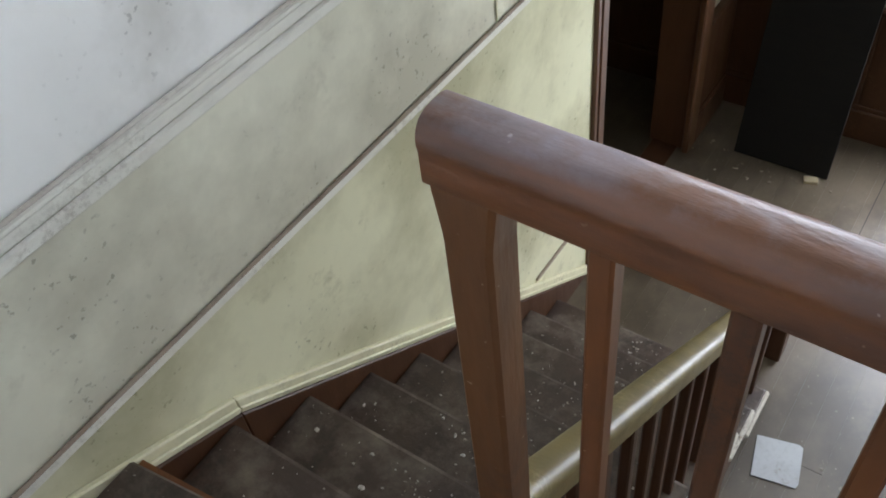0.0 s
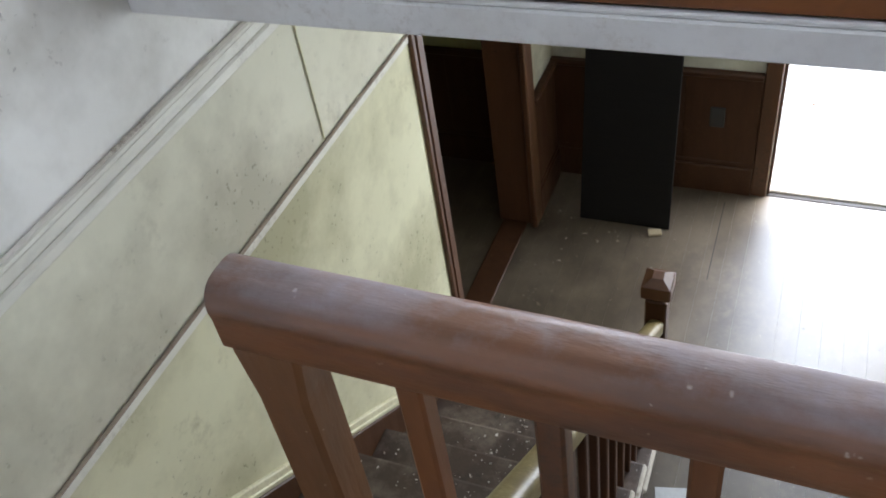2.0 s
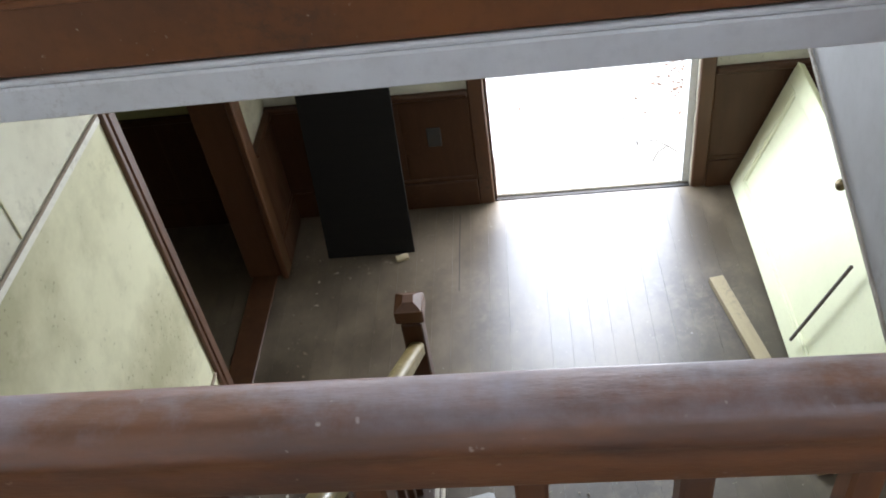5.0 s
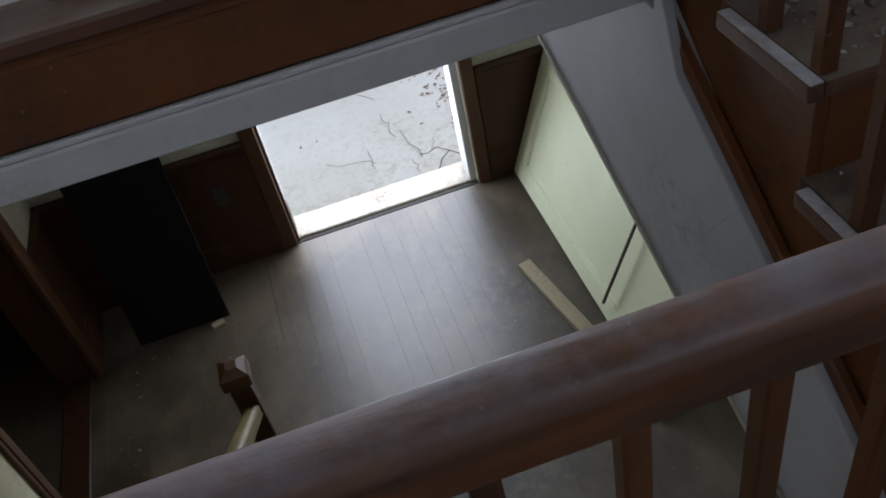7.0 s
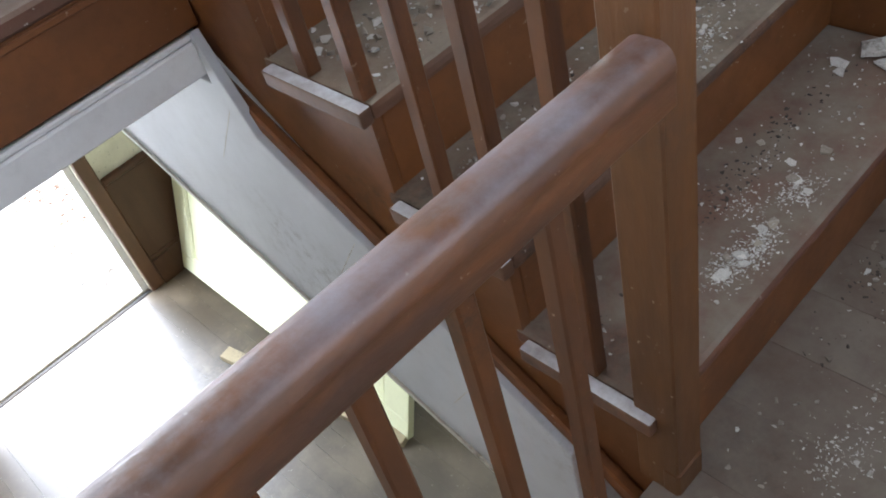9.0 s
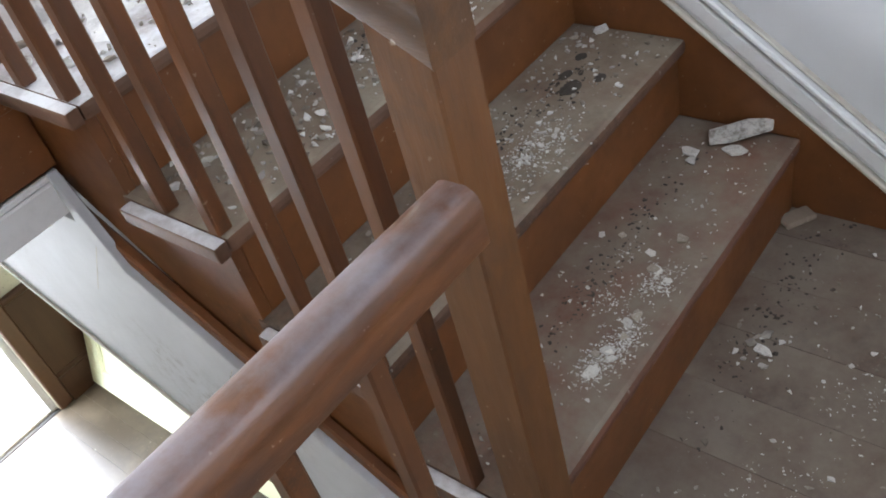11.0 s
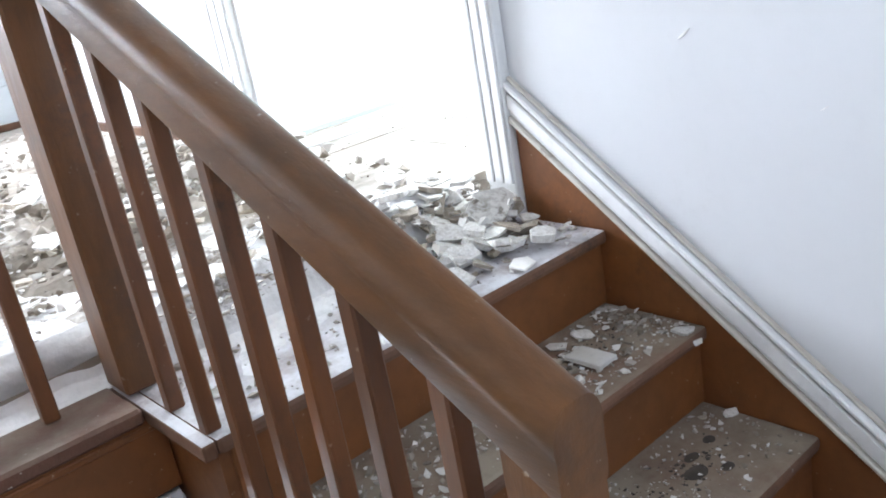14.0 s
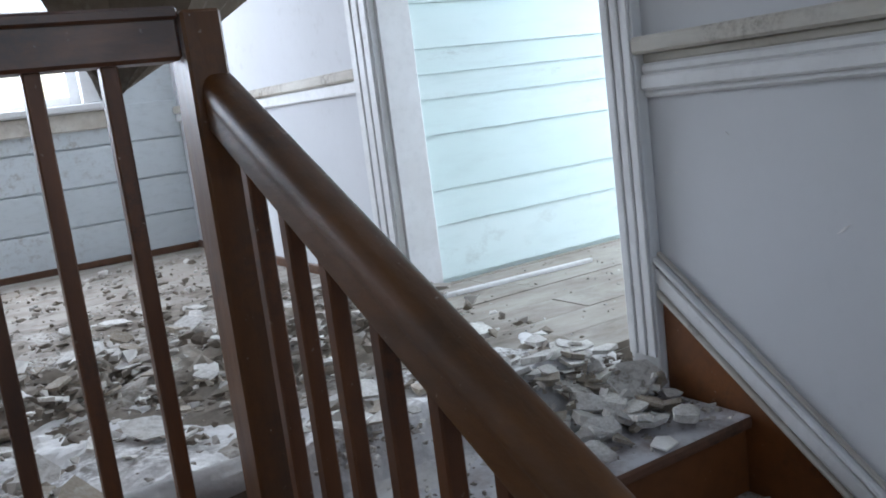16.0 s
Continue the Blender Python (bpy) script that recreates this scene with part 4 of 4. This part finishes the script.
        low_small.append((rr.choice((rr.uniform(-3.03, -2.2), rr.gauss(-2.6, 0.08))), y - 0.02 - 0.2 * rr.random(), z, rr.choice((0.003, 0.004, 0.006, 0.009))))
rubble("stair_crumbs", "pale plaster crumbs on the dark lower stair", low_small, "crumb", 17)
hall_small = []
for _ in range(45):
    hall_small.append((rr.gauss(-2.86, 0.06), rr.uniform(2.2, 3.2), HALL, rr.choice((0.004, 0.007, 0.011))))
for _ in range(200):
    hall_small.append((rr.uniform(-2.6, -0.7), rr.uniform(1.0, 3.5), HALL, rr.choice((0.002, 0.003, 0.005))))
for _ in range(26):
    hall_small.append((rr.gauss(-2.5, 0.15), rr.gauss(3.06, 0.05), HALL, rr.choice((0.005, 0.008, 0.014))))
for _ in range(60):
    hall_small.append((rr.gauss(-1.62, 0.09), rr.gauss(1.55, 0.09), HALL, rr.choice((0.004, 0.006, 0.01))))
rubble("floor_crumbs", "grey crumbs and litter on the hall floor", hall_small, "rubble", 18)
flat_thing("plaster_scrap", box(-0.035, 0.035, -0.022, 0.022, 0, 0.02, 0.004), "pine", pose(-2.375, 3.125, HALL + 0.001, 0, 0, 20), "cream scrap beside the black board", "scrap")
# single pieces on the stair
for x, y, z, s, k, lab in ((-0.10, 0.10, R, 0.03, 4, "plaster lump on the lowest stair"), (-0.13, 0.175, R, 0.024, 6, "plaster lump on the lowest stair"),
                           (-0.155, 0.16, R, 0.018, 9, "plaster lump on the lowest stair"), (-0.41, 0.214, R, 0.011, 3, "white pebble of plaster on the stair"), (-0.398, 0.178, R, 0.010, 5, "white pebble of plaster on the stair"),
                           (-0.562, 0.06, R, 0.014, 8, "white pebble of plaster on the stair"), (-0.035, 0.41, 2 * R, 0.022, 10, "upright plaster crumb on the stair"), (-0.075, 0.45, 2 * R, 0.013, 11, "plaster crumb on the stair"),
                           (-0.06, 0.485, 3 * R, 0.03, 12, "curled white paint flake on a stair edge"), (-0.17, 0.655, 3 * R, 0.034, 7, "flat plaster slab on the stair"), (-0.24, 0.665, 3 * R, 0.030, 3, "flat plaster slab on the stair"), (-0.31, 0.625, 3 * R, 0.028, 5, "flat plaster slab on the stair"),
                           (-0.40, 0.64, 3 * R, 0.04, 0, "flat plaster slab on the stair"), (-0.40, -0.085, 0.0, 0.022, 13, "pale plaster lump on the landing")):
    chunk(x, y, z + 0.002, s, rr.uniform(-6, 6), rr.uniform(0, 360), k, lab)
def slab(x, y, z, outline, thick, tilt, turn, label):
    """A broken plaster slab of its own outline, laid or propped on the stair."""
    b = prism(outline, "z", 0, thick, 0.0015)
    for v in b.verts:
        v.co.z += 0.25 * thick * noise.noise(v.co * 40)
    ob = solid("plaster_slab", b, "plaster", label, "plaster", "", "plaster pieces")
    ob.matrix_basis = pose(x, y, z, tilt[0], tilt[1], turn)
    return ob


slab(-0.050, 0.108, R + 0.012, [(-0.066, -0.014), (-0.03, -0.024), (0.055, -0.020), (0.066, 0.004), (0.02, 0.022), (-0.058, 0.018)], 0.012, (4, -4), -50, "long white plaster slab propped on crumbs of the lowest stair")
slab(-0.252, 0.572, 3 * R + 0.006, [(-0.034, -0.040), (0.030, -0.044), (0.036, 0.036), (-0.026, 0.042)], 0.009, (5, 6), 12, "squarish plaster slab on a stair tread")
slab(-0.125, 0.930, 4 * R + 0.046, [(-0.078, -0.030), (-0.02, -0.050), (0.072, -0.036), (0.080, 0.006), (0.02, 0.050), (-0.050, 0.034)], 0.018, (24, -10), 15, "large slab of fallen plaster propped on the top stair")
slab(-0.295, 0.880, 4 * R + 0.014, [(-0.042, -0.032), (0.030, -0.040), (0.046, 0.016), (0.0, 0.042), (-0.040, 0.026)], 0.020, (20, 14), 50, "thick lump of plaster on the top stair")
slab(-0.225, 1.000, 4 * R + 0.030, [(-0.050, -0.022), (0.040, -0.030), (0.052, 0.020), (-0.036, 0.030)], 0.024, (16, -8), 70, "thick lump of plaster on the top stair")
slab(-0.190, 0.905, 4 * R + 0.022, [(-0.030, -0.022), (0.026, -0.028), (0.034, 0.014), (-0.014, 0.030)], 0.018, (-18, 14), 110, "broken piece of plaster on the top stair")
slab(-0.255, 0.716, 4 * R + 0.003, [(-0.030, -0.020), (0.016, -0.026), (0.034, 0.0), (0.012, 0.022), (-0.026, 0.016)], 0.005, (8, 0), 20, "white flake of plaster at the top stair edge")
slab(-0.052, 0.468, 3 * R - 0.012, [(-0.020, -0.012), (0.006, -0.018), (0.022, -0.004), (0.014, 0.016), (-0.012, 0.014)], 0.003, (48, 0), 10, "curled white paint flake hanging over a stair edge")
flake_rng = random.Random(77)
for x, y, n in ((-0.473, 0.070, 3), (-0.615, 0.056, 5), (-0.685, 0.072, 4), (-0.40, 0.115, 2)):
    for i in range(n):
        ob = chunk(flake_rng.gauss(x, 0.024), flake_rng.gauss(y, 0.016), R, 1, 0, 0, i + n, "flat trodden flake of plaster on the lowest stair")
        s = flake_rng.uniform(0.008, 0.02)
        ob.matrix_basis = Matrix.Translation(ob.matrix_basis.translation) @ Matrix.Rotation(flake_rng.uniform(0, 6), 4, "Z") @ Matrix.Diagonal((s, s, 0.015, 1))
flat_thing("wood_scrap", box(-0.034, 0.034, -0.02, 0.02, 0, 0.014, 0.004), "bare_edge", pose(-0.048, -0.008, 0.001, 0, 0, -35), "tan wood offcut on the landing", "scrap")
# trodden plaster: clusters of fine flat crumbs, and dark dirt
trodden, dirt = [], []
for x, y, z, w, h, n in ((-0.473, 0.070, R, 0.022, 0.016, 420), (-0.615, 0.056, R, 0.028, 0.014, 520), (-0.685, 0.072, R, 0.026, 0.016, 420), (-0.55, 0.12, R, 0.03, 0.02, 160), (-0.44, 0.15, R, 0.02, 0.01, 50), (-0.3, 0.10, R, 0.14, 0.05, 120), (-0.78, -0.171, 0.0, 0.04, 0.025, 260), (-0.66, -0.22, 0.0, 0.05, 0.03, 120), (-0.43, -0.25, 0.0, 0.05, 0.03, 80), (-0.43, 0.325, 2 * R, 0.055, 0.03, 620), (-0.36, 0.34, 2 * R, 0.13, 0.05, 200), (-0.7, 0.32, 2 * R, 0.08, 0.03, 160), (-0.4, 0.57, 3 * R, 0.16, 0.05, 300)):
    for _ in range(n):
        px, py = rr.gauss(x, w), rr.gauss(y, h)
        if -0.9 < px < -0.02 and (z == 0 or 0 < py - (z / R - 1) * 0.23 - 0.02 < 0.21):
            trodden.append((px, py, z - 0.0008, rr.choice((0.0015, 0.002, 0.0028, 0.004))))
for x, y, z, w, h, n in ((-0.23, 0.365, 2 * R, 0.045, 0.020, 90), (-0.42, 0.40, 2 * R, 0.10, 0.018, 120), (-0.30, 0.62, 3 * R, 0.14, 0.025, 260), (-0.5, 0.17, R, 0.2, 0.018, 160), (-0.3, -0.06, 0.0, 0.15, 0.03, 160)):
    for _ in range(n):
        px, py = rr.gauss(x, w), rr.gauss(y, h)
        if -0.9 < px < -0.02 and (z == 0 or 0 < py - (z / R - 1) * 0.23 - 0.02 < 0.23):
            dirt.append((px, py, z - 0.0005, rr.choice((0.002, 0.003, 0.0045, 0.006))))
for cx, cy, w in ((-0.235, 0.362, 0.036), (-0.20, 0.395, 0.026), (-0.13, 0.40, 0.030), (-0.19, 0.325, 0.022), (-0.40, 0.385, 0.028)):
    drift("dirt_patch", "dark patch of dirt on a dusty stair tread", cx - 1.5 * w, cx + 1.5 * w, cy - w, cy + w,
          lambda x, y, u, v, n: 2 * R - 0.004 + 0.0085 * math.exp(-((u - 0.5) / 0.26) ** 2 - ((v - 0.5) / 0.26) ** 2) * (1 + 1.3 * n), "soil", 3 + 10 * w, 0.005)
rubble("trodden_plaster", "trodden white plaster dust on the brown stair", trodden, "crumb", 31)
rubble("loose_dirt", "dark crumbs of dirt on the stair treads", dirt, "soil", 32)

# curled floor covering along the gallery edge
b = bmesh.new()
prev = None
for i in range(15):
    a = -0.6 + 3.9 * i / 14
    yy, zz = (1.105 - 0.040 * math.sin(a), 0.773 - 0.040 * math.cos(a))
    ring = []
    for k in range(24):
        x = -3.0 + 2.06 * k / 23
        wob = 0.012 * noise.noise(Vector((x * 3, i * 0.3, 2)))
        ring.append(b.verts.new((x, yy + wob + 0.02, zz + 0.4 * wob + 0.004)))
    if prev:
        for k in range(23):
            b.faces.new((prev[k], prev[k + 1], ring[k + 1], ring[k]))
    prev = ring
bmesh.ops.solidify(b, geom=b.faces[:], thickness=0.004)
for f in b.faces:
    f.smooth = True
solid("curled_linoleum", b, "dust", "dusty pale floor covering curled along the gallery edge", "floor covering")
# torn sheet hanging from the ceiling over the gallery
b = bmesh.new()
r2 = random.Random(5)
left = [(-1.35, 2.69), (-1.20, 2.2), (-1.02, 1.80), (-0.965, 1.66), (-0.893, 1.552)]
right = [(-0.30, 2.69), (-0.34, 2.2), (-0.47, 1.80), (-0.60, 1.68), (-0.875, 1.556)]
rows = []
for (xa, za), (xb, zb) in zip(left, right):
    rows.append([b.verts.new((xa + (xb - xa) * k / 9 + r2.uniform(-0.012, 0.012), 1.9 + 0.07 * math.sin(k * 0.8) + 0.03 * (2.69 - za), za + (zb - za) * k / 9 + r2.uniform(-0.02, 0.012))) for k in range(10)])
for p, q in zip(rows, rows[1:]):
    for k in range(9):
        b.faces.new((p[k], p[k + 1], q[k + 1], q[k]))
bmesh.ops.solidify(b, geom=b.faces[:], thickness=0.008)
solid("hanging_ceiling_board", b, "torn", "torn brown ceiling board hanging down over the gallery", "ceiling board")
flat_thing("floor_strip", box(0, 0.605, -0.009, 0.009, 0, 0.016, 0.003), "white_paint", pose(0.03, 1.915, UP + 0.001, 0, 0, -3.8), "loose white moulding strip on the room floor", "moulding strip")
# scratches in the stair wall
for x, y, z, l, t in ((0, 0.475, 1.117, 0.018, -35), (0, 0.218, 0.987, 0.01, -30), (0, 0.86, 1.22, 0.008, 0), (0, 0.72, 1.30, 0.006, 40)):
    flat_thing("wall_chip", prism([(-l, 0), (-0.2 * l, 0.16 * l), (l, 0.05 * l), (0.3 * l, -0.12 * l)], "x", -0.0015, 0.002), "dust", pose(-0.0005, y, z, t, 0, 0), "small gouge in the white stair wall", "chip")

# ---- outside the door ----
lv, lf = [], []
lr = random.Random(21)
for _ in range(420):
    x = lr.gauss(-0.5, 0.13)
    y = lr.uniform(4.3, 6.4)
    if lr.random() < 0.06:
        x, y = lr.uniform(-2.4, 0.3), lr.uniform(4.0, 6.5)
    a, s = lr.uniform(0, 6.28), lr.uniform(0.010, 0.026)
    o = len(lv)
    for u, v, h in ((-1, 0, 0.2), (-0.2, -0.55, 0.0), (1, 0, 0.35), (-0.2, 0.55, 0.1)):
        lv.append((x + s * (u * math.cos(a) - v * math.sin(a)), y + s * (u * math.sin(a) + v * math.cos(a)), -2.118 + s * h * lr.uniform(0.3, 1.6)))
    lf += [(o, o + 1, o + 2), (o, o + 2, o + 3)]
me = bpy.data.meshes.new("leaf_litter")
me.from_pydata(lv, [], lf)
me.materials.append(M["leaf"])
tagged(new("leaf_litter", me), "dead brown leaves on the ground outside", "leaves", "", "stuff")


def twig(points, r, label="bare dark twig lying outside the door"):
    c = bpy.data.curves.new("twig", "CURVE")
    c.dimensions, c.bevel_depth, c.bevel_resolution = "3D", r, 2
    sp = c.splines.new("POLY")
    sp.points.add(len(points) - 1)
    for p, q in zip(sp.points, points):
        p.co = (*q, 1)
    c.materials.append(M["twig"])
    ob = new("twig", c)
    dg = bpy.context.evaluated_depsgraph_get()
    me = bpy.data.meshes.new_from_object(ob.evaluated_get(dg))
    bpy.data.objects.remove(ob)
    return tagged(new("twig", me), label, "twig", "twigs")


twig([(-0.72, 4.0, -2.09), (-0.80, 4.06, -2.06), (-0.86, 4.03, -2.08), (-0.90, 3.98, -2.11)], 0.0035)
twig([(-0.80, 4.06, -2.06), (-0.87, 4.12, -2.05), (-0.93, 4.13, -2.08), (-0.97, 4.17, -2.10)], 0.0025)
for i in range(14):
    x, y, a = lr.uniform(-1.3, -0.4), lr.uniform(4.0, 5.6), lr.uniform(0, 6.28)
    l = lr.uniform(0.15, 0.4)
    twig([(x + l * k / 4 * math.cos(a) + lr.uniform(-0.02, 0.02), y + l * k / 4 * math.sin(a) + lr.uniform(-0.02, 0.02), -2.11 + lr.uniform(0, 0.03)) for k in range(5)], lr.uniform(0.0010, 0.0022))
